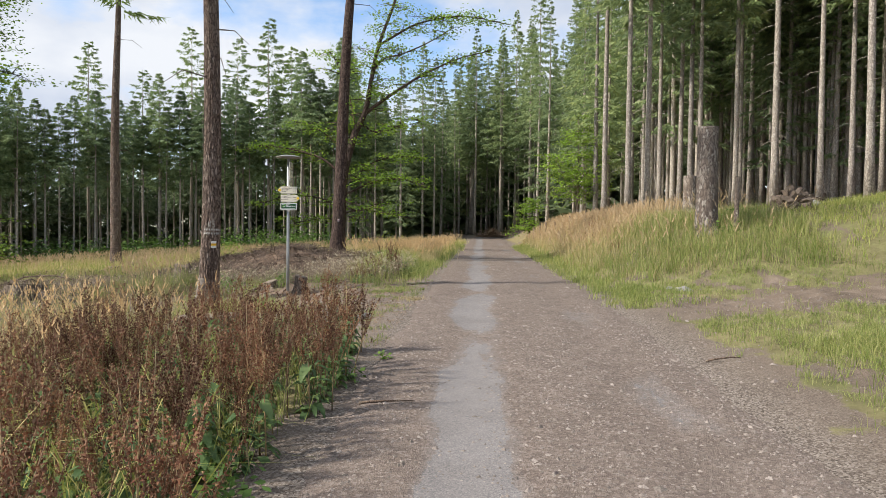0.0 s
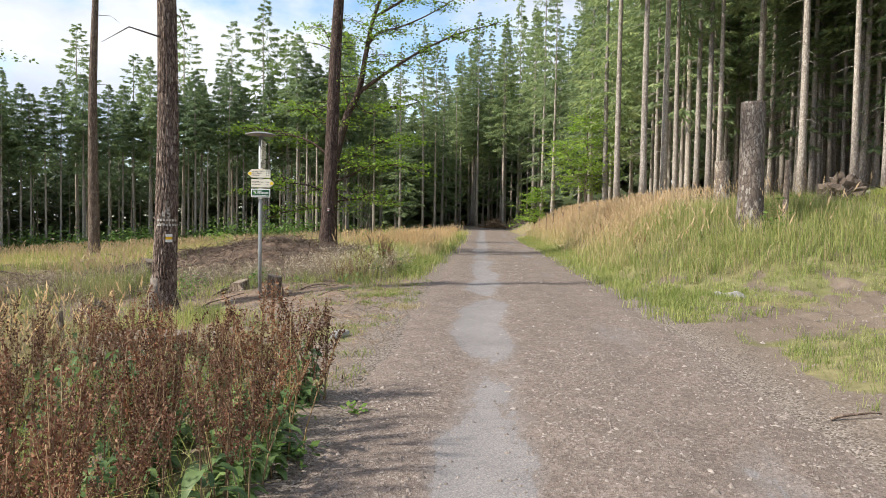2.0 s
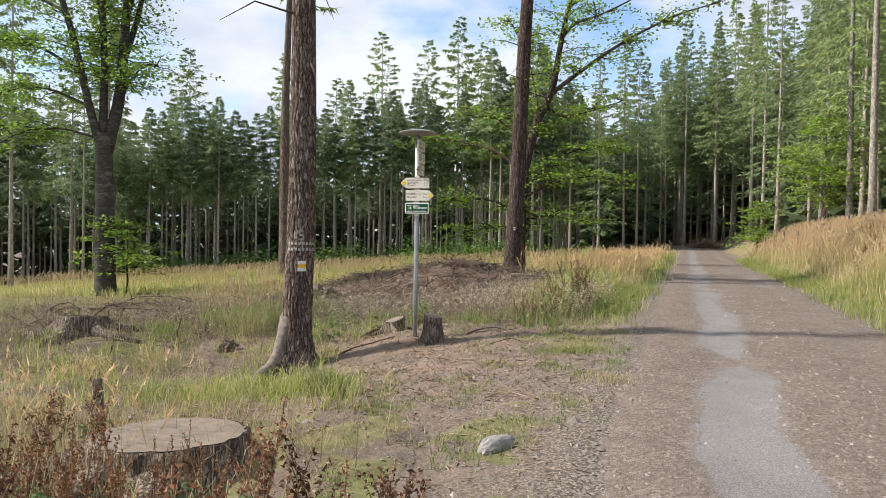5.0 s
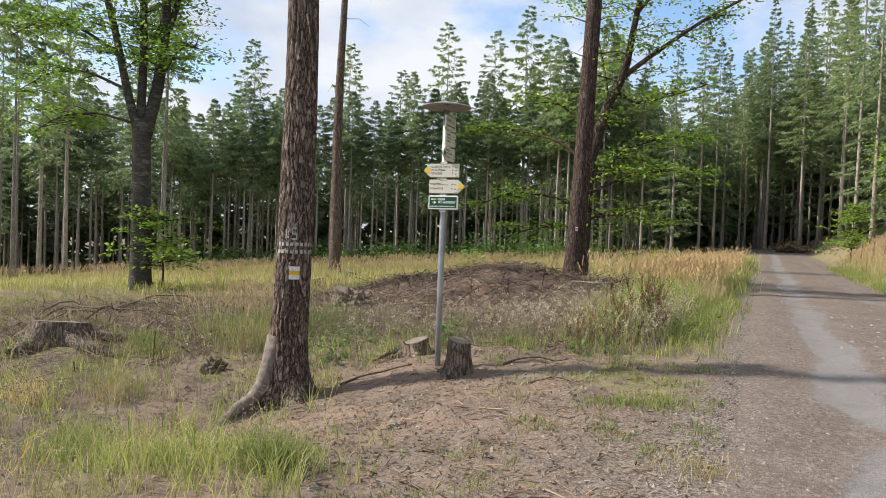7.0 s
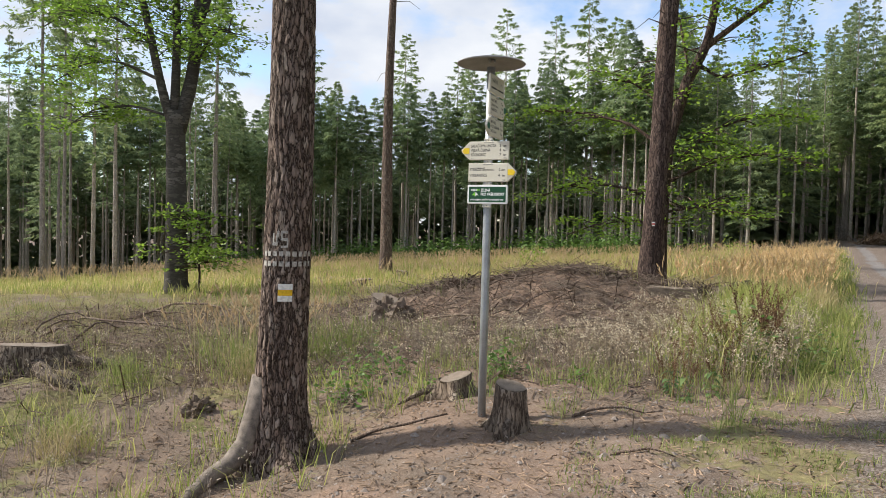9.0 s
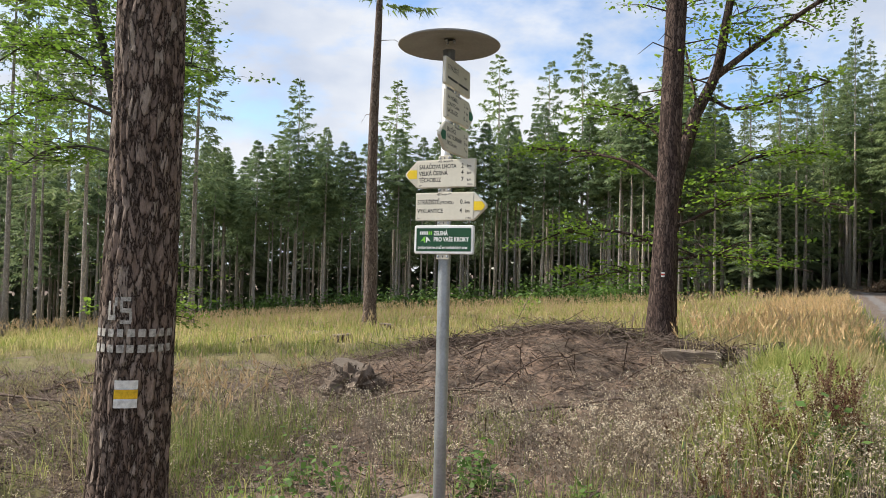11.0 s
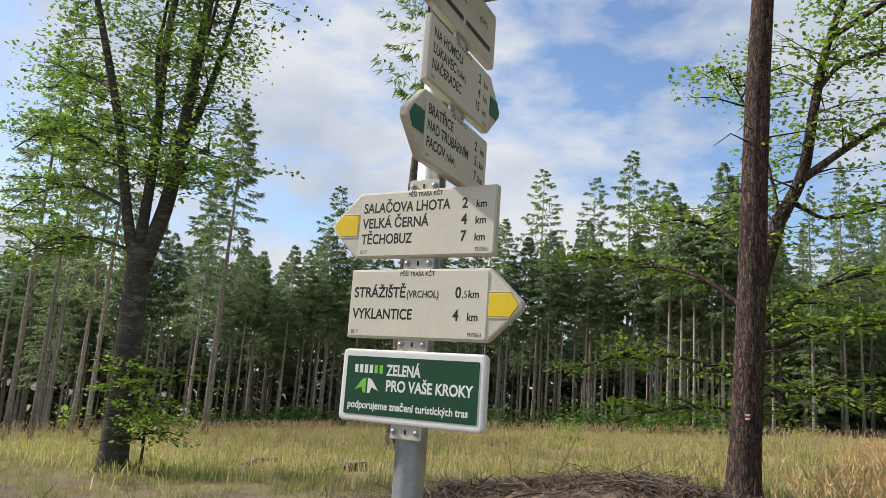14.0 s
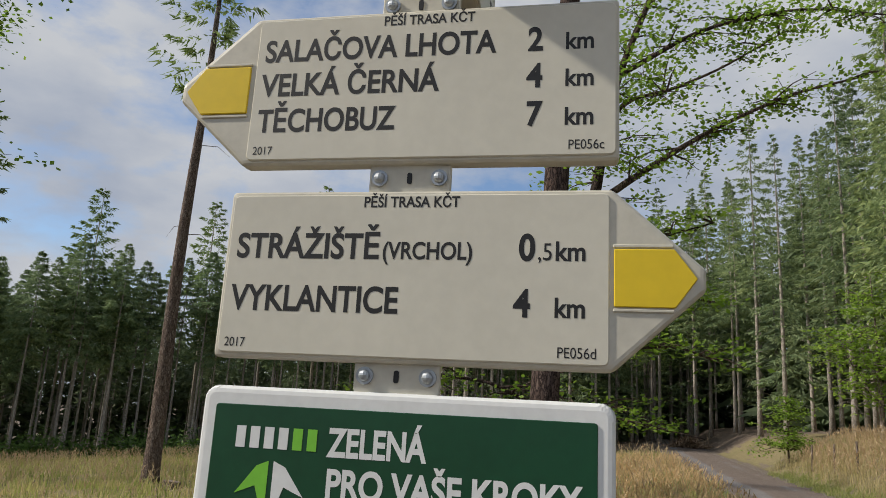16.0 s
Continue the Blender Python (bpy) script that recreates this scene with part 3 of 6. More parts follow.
for i in range(72):
    x = -14 - 70 * (i + rng.uniform(0, 0.8)) / 72
    conifer(LOW, i, x, left_edge(x) + rng.uniform(0, 5), left_size(x) * 1.6 * rng.uniform(0.86, 1.12))
for i in range(60):
    x = rng.uniform(-88, -12)
    conifer(LOW, i, x, left_edge(x) + rng.uniform(5, 24), left_size(x) * 1.6 * rng.uniform(0.85, 1.12))
for i in range(20):
    conifer(EDGE if i % 2 else FULL, i, rng.uniform(-80, -46), rng.uniform(20, 52), rng.uniform(0.62, 0.8))
for x, y in ((-37.5, 41.2), (-44.9, 45.2), (-37.8, 49.1), (-49.5, 57.5), (-41.5, 39.5)):
    conifer(EDGE, int(-x), x, y, rng.uniform(0.8, 0.9))
for i, (x, y, s) in enumerate(((-44, 83, 1.0), (-33.5, 86, 0.98), (-24.2, 86, 1.12), (-52, 76, 1.0), (-28.8, 89, 0.95), (-21.0, 84, 0.95), (-40, 88, 0.9), (-38.0, 49.0, 0.85), (-41.8, 51, 0.7), (-45.5, 44, 0.8), (-41.0, 40.5, 0.85))):
    conifer(LARCHES, i if i < 3 else (3 if i in (5, 7, 8, 9, 10) else i % 3), x, y, s, "larch_tree", "tall larch with a sparse light green crown", "larches above the forest edge")


def far_woods():
    pieces, woods = [], []
    small = [(tube(trunk_line(24, seed=s), np.linspace(0.2, 0.03, 14), 5), spruce_crown(24, 10.5, 3.0, 60, 9, 900 + s, 1.15, slim=1.0)) for s in range(4)]
    r = np.random.default_rng(55)
    for i in range(820):
        for _ in range(50):
            x, y = r.uniform(-120, 80), r.uniform(-5, 150)
            left = x < -10 and left_edge(x) + 13 < y < left_edge(x) + 50
            ahead = -30 < x < 14 and 114 < y < 140
            right = 24 < x < 75 and y > 16 and (x > 34 or y > 62)
            west = -120 < x < -66 and y < 60
            if left or ahead or right or west:
                break
        (tv, tt), (cv, ct) = small[i % 4]
        s, z = r.uniform(0.85, 1.0) * (left_size(x) if x < 0 else 1.0), float(ground(x, y))
        a = r.uniform(0, 6.28)
        m = np.array([[math.cos(a), -math.sin(a), 0], [math.sin(a), math.cos(a), 0], [0, 0, 1]]) * s
        pieces.append((tv @ m.T + (x, y, z), tt))
        woods.append((cv @ m.T + (x, y, z), ct))
    # Opaque trunkless crowns, added to close sky gaps and darken the wood's depth.
    dense = [spruce_crown(19, 0.2, 3.2, 45, 6, 950 + s, 2.6, slim=1.0) for s in range(3)]
    rows = [(x, left_edge(x) + d) for x in np.arange(-96, -6, 1.9) for d in (27, 31)]
    rows += [(x, y) for x in np.arange(-14, 20, 1.9) for y in (121, 126)]
    rows += [(x, y) for x in np.arange(12, 48, 1.9) for y in (88, 93)]
    rows += [(x, y) for y in np.arange(8, 92, 1.9) for x in (43, 47)]
    rows += [(x, y) for y in np.arange(0, 50, 1.9) for x in (-84, -88)]
    for i, (x, y) in enumerate(rows):
        x, y = x + r.uniform(-0.7, 0.7), y + r.uniform(-0.7, 0.7)
        cv, ct = dense[i % 3]
        s = r.uniform(0.85, 1.05) * (left_size(x) * 1.15 if x < -6 else 1.1)
        woods.append((cv * s + (x, y, float(ground(x, y)) - 0.2), ct))
    ob = thing("forest", (0, 0, 0), "dense spruce wood behind the forest edge, inner shade put into darker needles", "forest", kind="stuff")
    child("trunks", mesh_np("trunks", *joined(pieces), SPRUCE_BARK, True), ob)
    child("crowns", mesh_np("crowns", *joined(woods), FAR_SHADE_LEAF), ob)


far_woods()

# ---- pines and beeches by the road ----


def rough_bark(amount, freq, seed, roots=(), root_h=0.5):
    """Plates of bark and root swellings for a thick trunk."""
    def f(pts, a):
        z = pts[:, 2][:, None]
        aa = a[None, :]
        plates = np.abs(np.sin(aa * freq + 1.6 * np.sin(z * 3.1 + aa * 2 + seed) + 0.7 * np.sin(z * 9 + seed * 2)))
        cross = np.abs(np.sin(z * 10 + 2.2 * np.sin(aa * 3 + seed) + 1.5 * np.sin(aa * freq * 0.7)))
        out = 1 + amount * (np.minimum(plates * 1.6, 1) * (0.55 + 0.45 * np.minimum(cross * 2, 1)) - 0.7) + 0.02 * np.sin(2 * aa + z * 0.7 + seed)
        for ra, size, wide in roots:
            d = (aa - ra + np.pi) % (2 * np.pi) - np.pi
            out = out + size * np.exp(-(d / wide) ** 2) * np.exp(-np.clip(z, 0, None) / root_h) ** 2
        return out
    return f


def pine(name, x, y, h, dia, lean, bark, label, seed, rings=90, sides=40, roots=(), amount=0.09, low=None):
    ob = thing(name, spot(x, y), label, "tree")
    z = np.concatenate([np.linspace(-0.35, 4.5, rings), np.linspace(4.5, h, 24)[1:]])
    s = np.clip(z / h, 0, 1)
    wob = np.random.default_rng(seed).uniform(0, 6.28, 2)
    line = np.stack([lean[0] * z + 0.10 * np.sin(z * 0.35 + wob[0]) - 0.1 * math.sin(wob[0]), lean[1] * z + 0.08 * np.sin(z * 0.3 + wob[1]) - 0.08 * math.sin(wob[1]), z], -1)
    rad = dia / 2 * (1 - 0.8 * s ** 1.15) * (1 + 0.28 * np.exp(-np.clip(z, 0, None) * 2.6))
    child("trunk", mesh_np("trunk", *tube(line, rad, sides, rough_bark(amount, 9, seed, roots)), bark, True), ob)
    cv, ct = spruce_crown(h + 1, h * 0.68, 3.0, 45, 40, seed, 0.4, up=0.1, ragged=0.7)
    child("crown", mesh_np("crown", cv + line[-1] * (1, 1, 0), ct, LARCH_LEAF), ob)
    r = np.random.default_rng(seed + 9)
    for i in range(7):
        a, zz, ln = r.uniform(0, 6.28), r.uniform(4.5, h * 0.6), r.uniform(0.5, 1.5)
        o = np.array([np.interp(zz, z, line[:, 0]), np.interp(zz, z, line[:, 1]), zz])
        d = np.array([math.cos(a), math.sin(a), 0])
        p = np.stack([o, o + d * ln * 0.6 + (0, 0, 0.05), o + d * ln + (0, 0, -0.25 * ln)])
        child("dead_branch", mesh_np("dead_branch", *tube(p, [0.02, 0.012, 0.004], 4), bark), ob)
    return ob, line, rad


PINE1, line1, rad1 = pine("pine_tree", -6.05, 18.585, 21, 0.44, (0.012, 0.02), PINE_BARK, "scaly reddish-brown pine trunk with painted trail marks", 3, 190, 120,
                          ((4.3, 0.95, 0.34), (5.7, 0.85, 0.4), (0.3, 0.6, 0.35), (2.3, 0.4, 0.4)), 0.10)
PINE2, line2, rad2 = pine("pine_tree", -21.07, 43.86, 22, 0.60, (0.012, 0.0), PINE_BARK, "tall reddish pine trunk with peeled bark patches", 8, 60, 30)
PINE3, line3, rad3 = pine("pine_tree", -5.57, 31.5, 23, 0.52, (0.064, 0.0), DARK_BARK, "dark brown conifer trunk with a small red-white mark", 12, 80, 36, ((4.4, 0.7, 0.4), (5.9, 0.7, 0.4)), 0.07)


def leaf_cloud(points, dirs, per, spread, size, r, flat=0.16):
    """Sprays of leaves round the ends of twigs: two triangles a leaf."""
    n = len(points) * per
    c = np.repeat(points, per, 0) + np.clip(r.normal(0, 1, (n, 3)), -1.5, 1.5) * np.array([spread, spread, spread * flat])
    d = np.repeat(dirs, per, 0) * 0.4 + r.normal(0, 0.7, (n, 3)) * (1, 1, 0.4)
    d /= np.linalg.norm(d, axis=1)[:, None]
    up = np.array([0, 0, 1.0]) + r.normal(0, 0.45, (n, 3))
    side = np.cross(d, up)
    side /= np.linalg.norm(side, axis=1)[:, None] + 1e-9
    s = size * r.uniform(0.65, 1.3, n)[:, None]
    v = np.stack([c, c + d * s * 0.5 + side * s * 0.32, c + d * s, c + d * s * 0.5 - side * s * 0.32], 1).reshape(-1, 3)
    i = np.arange(n)[:, None] * 4
    return v, np.concatenate([i + (0, 1, 2), i + (0, 2, 3)])


def limb_tree(name, place, label, limbs, twigs, seed, bark, leaf, leaf_size=0.13, per=16, spread=0.32, low=0.25, reach=1.0, sides=12, turn=0.0, droop=-0.05):
    """A broadleaf tree: limbs are (list of points, radius at foot, radius at end)."""
    r = np.random.default_rng(seed)
    ob = thing(name, place, label, "tree", turn=turn)
    ends, dirs = [], []
    for li, (pts, r0, r1) in enumerate(limbs):
        pts = np.asarray(pts, float)
        s = np.linspace(0, 1, 4 * len(pts))
        f = np.linspace(0, 1, len(pts))
        line = np.stack([np.interp(s, f, pts[:, k]) for k in range(3)], -1)
        line[1:-1] = (line[:-2] + 2 * line[1:-1] + line[2:]) / 4
        line[1:-1] = (line[:-2] + 2 * line[1:-1] + line[2:]) / 4
        main = li == 0
        v, t = tube(line, r0 + (r1 - r0) * s ** 0.9, sides, rough_bark(0.015, 3, seed + li, ((0.8, 0.5, 0.5), (3.2, 0.5, 0.5), (5.0, 0.4, 0.4)) if main else ()))
        limb_ob = child("trunk" if main else "limb", mesh_np("limb", v, t, bark, True), ob)
        length = np.sum(np.linalg.norm(np.diff(line, axis=0), axis=1))
        boughs = []
        for k in range(int(twigs * (length if not main else 0.0))):
            u = r.uniform(low, 1)
            o = np.array([np.interp(u, s, line[:, q]) for q in range(3)])
            a = r.uniform(0, 6.28)
            ln = reach * r.uniform(0.6, 1.5) * (1.15 - 0.6 * u)
            d = np.array([math.cos(a), math.sin(a), r.uniform(-0.15, 0.45)])
            mid = o + d * ln * 0.5
            end = o + d * ln + (0, 0, droop * ln * 3)
            boughs.append(tube(np.stack([o, mid, end]), [0.025, 0.015, 0.005], 4))
            for q in (0.35, 0.55, 0.75, 0.95):
                e = o + (end - o) * q + r.normal(0, 0.22 * ln, 3) * (1, 1, 0.4)
                ends.append(e)
                dirs.append(d)
                boughs.append(tube(np.stack([o + (end - o) * (q - 0.2), e]), [0.010, 0.004], 3))
        if boughs:
            tagged(child("twig", mesh_np("twig", *joined(boughs), bark), limb_ob), kind="stuff")
    child("crown", mesh_np("crown", *leaf_cloud(np.array(ends), np.array(dirs), per, spread, leaf_size, r), leaf), ob)
    return ob


limb_tree("beech_tree", spot(-21.4, 31.15), "old beech forking into several dark smooth limbs", [
    ([(0, 0, -0.4), (0.0, 0, 1.5), (-0.02, -0.02, 3.2), (-0.04, -0.05, 5.0), (-0.06, -0.08, 6.2)], 0.40, 0.31),
    ([(0.0, 0.0, 5.5), (0.30, 0.40, 7.6), (0.50, 0.5, 11.4), (0.70, 0.6, 15.2), (0.8, 0.7, 19)], 0.26, 0.07),
    ([(0.44, 0.50, 9.3), (0.62, 0.8, 10.4), (0.86, 1.06, 12.1), (1.2, 1.4, 15.1), (1.4, 1.6, 17.5)], 0.14, 0.04),
    ([(-0.08, -0.1, 5.9), (-0.06, -0.02, 9.0), (-0.16, -0.17, 12.4), (-0.05, 0.02, 14.9), (0.05, 0.1, 18)], 0.17, 0.05),
    ([(-0.10, -0.13, 5.6), (-0.36, -0.45, 7.05), (-0.70, -0.85, 9.6), (-1.2, -1.55, 12.4), (-1.6, -2.1, 14.6), (-2.0, -2.4, 17)], 0.18, 0.05),
    ([(-0.12, -0.1, 10.4), (-0.55, -0.1, 12.0), (-0.85, 0.2, 14), (-1.0, 0.5, 16.5)], 0.09, 0.03),
    ([(0.46, 0.5, 10.6), (1.5, -0.1, 11.8), (2.3, -0.5, 12.8), (2.9, -0.8, 14)], 0.09, 0.02),
    ([(-0.55, -0.7, 8.4), (-2.2, -0.8, 9.4), (-4.0, -1.0, 9.9), (-5.8, -1.0, 9.4)], 0.07, 0.02),
    ([(-0.38, -0.5, 7.2), (-2.0, -0.8, 7.9), (-3.6, -1.0, 7.9), (-5.2, -1.2, 7.2)], 0.06, 0.015),
    ([(-0.15, -0.2, 6.0), (-1.6, -0.6, 6.4), (-3.0, -1.0, 6.3), (-4.4, -1.2, 5.6)], 0.05, 0.015),
    ([(-0.9, -1.1, 10.6), (-2.6, -0.8, 11.4), (-4.4, -0.4, 12.0), (-6.2, 0, 11.8)], 0.07, 0.02),
    ([(0.30, 0.4, 7.6), (1.3, 0.0, 8.4), (2.2, -0.3, 8.7), (3.0, -0.5, 8.4)], 0.045, 0.012),
    ([(-0.1, -0.1, 8.4), (-0.9, 0.9, 9.0), (-1.8, 1.6, 9.2), (-2.8, 2.2, 8.9)], 0.05, 0.012),
], 3.3, 41, BEECH_BARK, BEECH_LEAF, 0.15, 19, 0.46, 0.25, 1.6)

limb_tree("beech_tree", spot(-5.75, 33.8), "leaning young beech with spreading light green branches", [
    ([(0, 0, -0.4), (-0.05, 0, 1.3), (0.0, 0, 2.8), (0.08, 0, 4.15), (0.55, 0.07, 5.85)], 0.21, 0.15),
    ([(0.5, 0.06, 5.7), (1.0, 0.12, 6.7), (1.17, 0.14, 7.9), (1.45, 0.18, 9.5), (2.2, 0.27, 11.5), (2.6, 0.3, 13)], 0.14, 0.04),
    ([(0.95, 0.11, 6.6), (1.65, 0.2, 7.15), (2.7, 0.33, 7.9), (3.5, 0.4, 8.4), (5.0, 0.4, 9.1), (6.4, 0.4, 9.4)], 0.09, 0.02),
    ([(1.22, 0.15, 8.4), (1.67, 0.2, 9.05), (2.43, 0.3, 9.2), (3.6, 0.35, 9.7), (4.8, 0.3, 10.4)], 0.06, 0.015),
    ([(0.55, 0.07, 5.9), (0.22, 0.03, 7.6), (-0.26, 0.0, 8.7), (-0.6, 0.0, 9.3)], 0.04, 0.01),
    ([(0.75, 0.1, 6.2), (1.33, 0.16, 5.75), (2.4, 0.29, 6.0), (3.4, 0.3, 6.3)], 0.05, 0.012),
    ([(0.1, 0.1, 3.8), (-1.0, 0.2, 4.7), (-2.6, 0.3, 5.1), (-4.0, 0.3, 5.2)], 0.06, 0.015),
    ([(0.0, 0.1, 2.4), (-1.0, -0.2, 2.9), (-2.4, -0.3, 3.0), (-3.4, -0.3, 2.6)], 0.05, 0.012),
    ([(0.0, 0.1, 1.8), (-0.8, 0.2, 2.0), (-2.0, 0.2, 1.8), (-2.8, 0.3, 1.5)], 0.04, 0.01),
    ([(0.0, 0.1, 3.0), (1.2, 0.3, 3.6), (2.6, 0.4, 3.8), (3.6, 0.4, 3.4)], 0.05, 0.012),
    ([(0.1, 0.1, 4.3), (-0.4, 0.3, 5.4), (-1.4, 0.3, 6.1), (-2.4, 0.3, 6.3)], 0.05, 0.012),
    ([(1.5, 0.2, 9.6), (3.2, 0.2, 10.6), (5.2, 0.1, 10.9), (7.4, 0.0, 10.4)], 0.06, 0.012),
    ([(0.0, 0.1, 2.2), (0.9, 0.2, 2.4), (2.1, 0.2, 2.2), (3.1, 0.2, 2.0)], 0.04, 0.01),
    ([(0.0, 0.1, 3.2), (1.0, 0.4, 4.4), (2.2, 0.5, 4.8), (3.4, 0.5, 4.7)], 0.04, 0.01),
], 3.6, 43, DARK_BARK, BEECH_LEAF, 0.12, 16, 0.34, 0.14, 1.1)

limb_tree("birch_tree", spot(7.6, 58), "young birch with a thin pale trunk and fresh green leaves", [
    ([(0, 0, -0.3), (0.1, 0, 2), (0, 0, 4)], 0.13, 0.09),
    ([(0, 0, 1.5), (0.1, 0, 4), (0.1, 0.1, 6), (0.0, 0, 8.3)], 0.09, 0.02),
    ([(0, 0, 2.5), (0.9, 0.1, 4), (1.5, 0.1, 6)], 0.04, 0.01),
    ([(0, 0, 2.0), (-1.0, 0.1, 3.6), (-1.6, 0.1, 5.4)], 0.04, 0.01),
], 6.5, 44, SNAG_BARK, FRESH_LEAF, 0.19, 15, 0.40, 0.05, 1.5)

limb_tree("beech_sapling", spot(-20.6, 31.4), "small beech sapling with layered bright green leaves", [
    ([(0, 0, -0.1), (0.05, 0, 0.6), (0, 0, 1.1)], 0.04, 0.03),
    ([(0, 0, 0.7), (0.05, 0, 1.4), (0.0, 0, 2.2), (0.05, 0, 2.9)], 0.03, 0.008),
], 14, 45, DARK_BARK, FRESH_LEAF, 0.15, 15, 0.24, 0.05, 1.5, 8)

limb_tree("pine_sapling", spot(4.3, 62), "small bright yellow-green young tree beside the road", [
    ([(0, 0, -0.2), (0, 0, 0.6), (0, 0, 1.2)], 0.06, 0.05),
    ([(0, 0, 0.5), (0.05, 0, 1.8), (0.0, 0, 3.3)], 0.05, 0.01),
], 16, 46, DARK_BARK, FRESH_LEAF, 0.17, 14, 0.28, 0.1, 1.2, 6)

# ---- the signpost ----
STEEL = plain("galvanised_steel", (0.42, 0.45, 0.48), 0.45, 0.14, 9, 0.7, 0.03)
ROOF_PAINT = plain("grey_plastic", (0.30, 0.295, 0.28), 0.6, 0.10, 6)
CREAM = plain("cream_enamel", (0.66, 0.63, 0.53), 0.35, 0.05, 7, 0, 0.01, 0.5)
CREAM_EDGE = plain("cream_edge", (0.60, 0.57, 0.48), 0.4, 0.1, 9, 0, 0.02, 0.5)
YELLOW = plain("yellow_film", (0.78, 0.56, 0.02), 0.4, 0.05, 8, 0, 0.01)
ROUTE_GREEN = plain("route_green", (0.01, 0.13, 0.075), 0.45, 0.1, 8, 0, 0.01)
PANEL_GREEN = plain("panel_green", (0.007, 0.066, 0.028), 0.35, 0.12, 8, 0, 0.01)
WHITE = plain("white_plastic", (0.78, 0.79, 0.78), 0.4, 0.06, 10, 0, 0.01)
BLACK = plain("black_print", (0.015, 0.015, 0.016), 0.5, 0.05, 20, 0, 0.0)
LEAF_GREEN = plain("leaf_green_print", (0.20, 0.55, 0.05), 0.45, 0.05, 20, 0, 0.0)
PAINT_WHITE = plain("trail_paint_white", (0.74, 0.74, 0.71), 0.75, 0.2, 30, 0, 0.4)
PAINT_YELLOW = plain("trail_paint_yellow", (0.78, 0.48, 0.02), 0.75, 0.2, 30, 0, 0.4)
PAINT_RED = plain("trail_paint_red", (0.5, 0.05, 0.03), 0.75, 0.2, 30, 0, 0.4)

POST = spot(-4.40, 19.55)
signpost = thing("signpost", POST, "galvanised steel trail signpost with cream arrow boards", "signpost")


def slab(outline, depth, bevel=0.004, seg=2):
    """A plate with a front at y=0 that faces -y, from an outline of (x, z)."""
    bm = bmesh.new()
    f = bm.faces.new([bm.verts.new((x, 0, z)) for x, z in outline])
    if f.normal.y > 0:
        f.normal_flip()
    ext = bmesh.ops.extrude_face_region(bm, geom=[f])
    for v in ext["geom"]:
        if isinstance(v, bmesh.types.BMVert):
            v.co.y += depth
    bmesh.ops.recalc_face_normals(bm, faces=bm.faces)
    if bevel:
        bmesh.ops.bevel(bm, geom=list(bm.edges), offset=bevel, segments=seg, affect="EDGES", profile=0.6)
    return bm


def rounded(x0, z0, x1, z1, r, n=5):
    pts = []
    for cx, cz, a0 in ((x1 - r, z0 + r, -90), (x1 - r, z1 - r, 0), (x0 + r, z1 - r, 90), (x0 + r, z0 + r, 180)):
        pts += [(cx + r * math.cos(radians(a0 + 90 * k / n)), cz + r * math.sin(radians(a0 + 90 * k / n))) for k in range(n + 1)]
    return pts


def placed(ob, m):
    ob.matrix_local = m
    return ob


def letters(text, size, x, z, mat, parent, align="LEFT", stretch=1.0, bold=0.0, y=-0.0012, name="lettering", wide=0.0):
    cu = bpy.data.curves.new("text", "FONT")
    cu.body, cu.size, cu.align_x, cu.extrude, cu.offset = text, size, align, 0.00004, bold
    ob = bpy.data.objects.new("text", cu)
    scene.collection.objects.link(ob)
    me = bpy.data.meshes.new_from_object(ob.evaluated_get(bpy.context.evaluated_depsgraph_get()))
    bpy.data.objects.remove(ob)
    if wide:
        stretch = wide / (max(v.co.x for v in me.vertices) - min(v.co.x for v in me.vertices))
    me.transform(Matrix.Translation((x, y, z)) @ Matrix.Rotation(radians(90), 4, "X") @ Matrix.Diagonal((stretch, 1, 1, 1)))
    me.materials.clear()
    me.materials.append(mat)
    return child(name, me, parent)


def bolt(x, z, parent, y=-0.0017):
    bm = bmesh.new()
    bmesh.ops.create_cone(bm, cap_ends=True, segments=14, radius1=0.0085, radius2=0.0085, depth=0.003, matrix=Matrix.Translation((x, y, z)) @ Matrix.Rotation(radians(90), 4, "X"))
    bmesh.ops.create_uvsphere(bm, u_segments=12, v_segments=8, radius=0.0058, matrix=Matrix.Translation((x, y - 0.002, z)) @ Matrix.Diagonal((1, 0.8, 1, 1)))
    part("bolt", bm, STEEL, parent, "domed steel bolt")


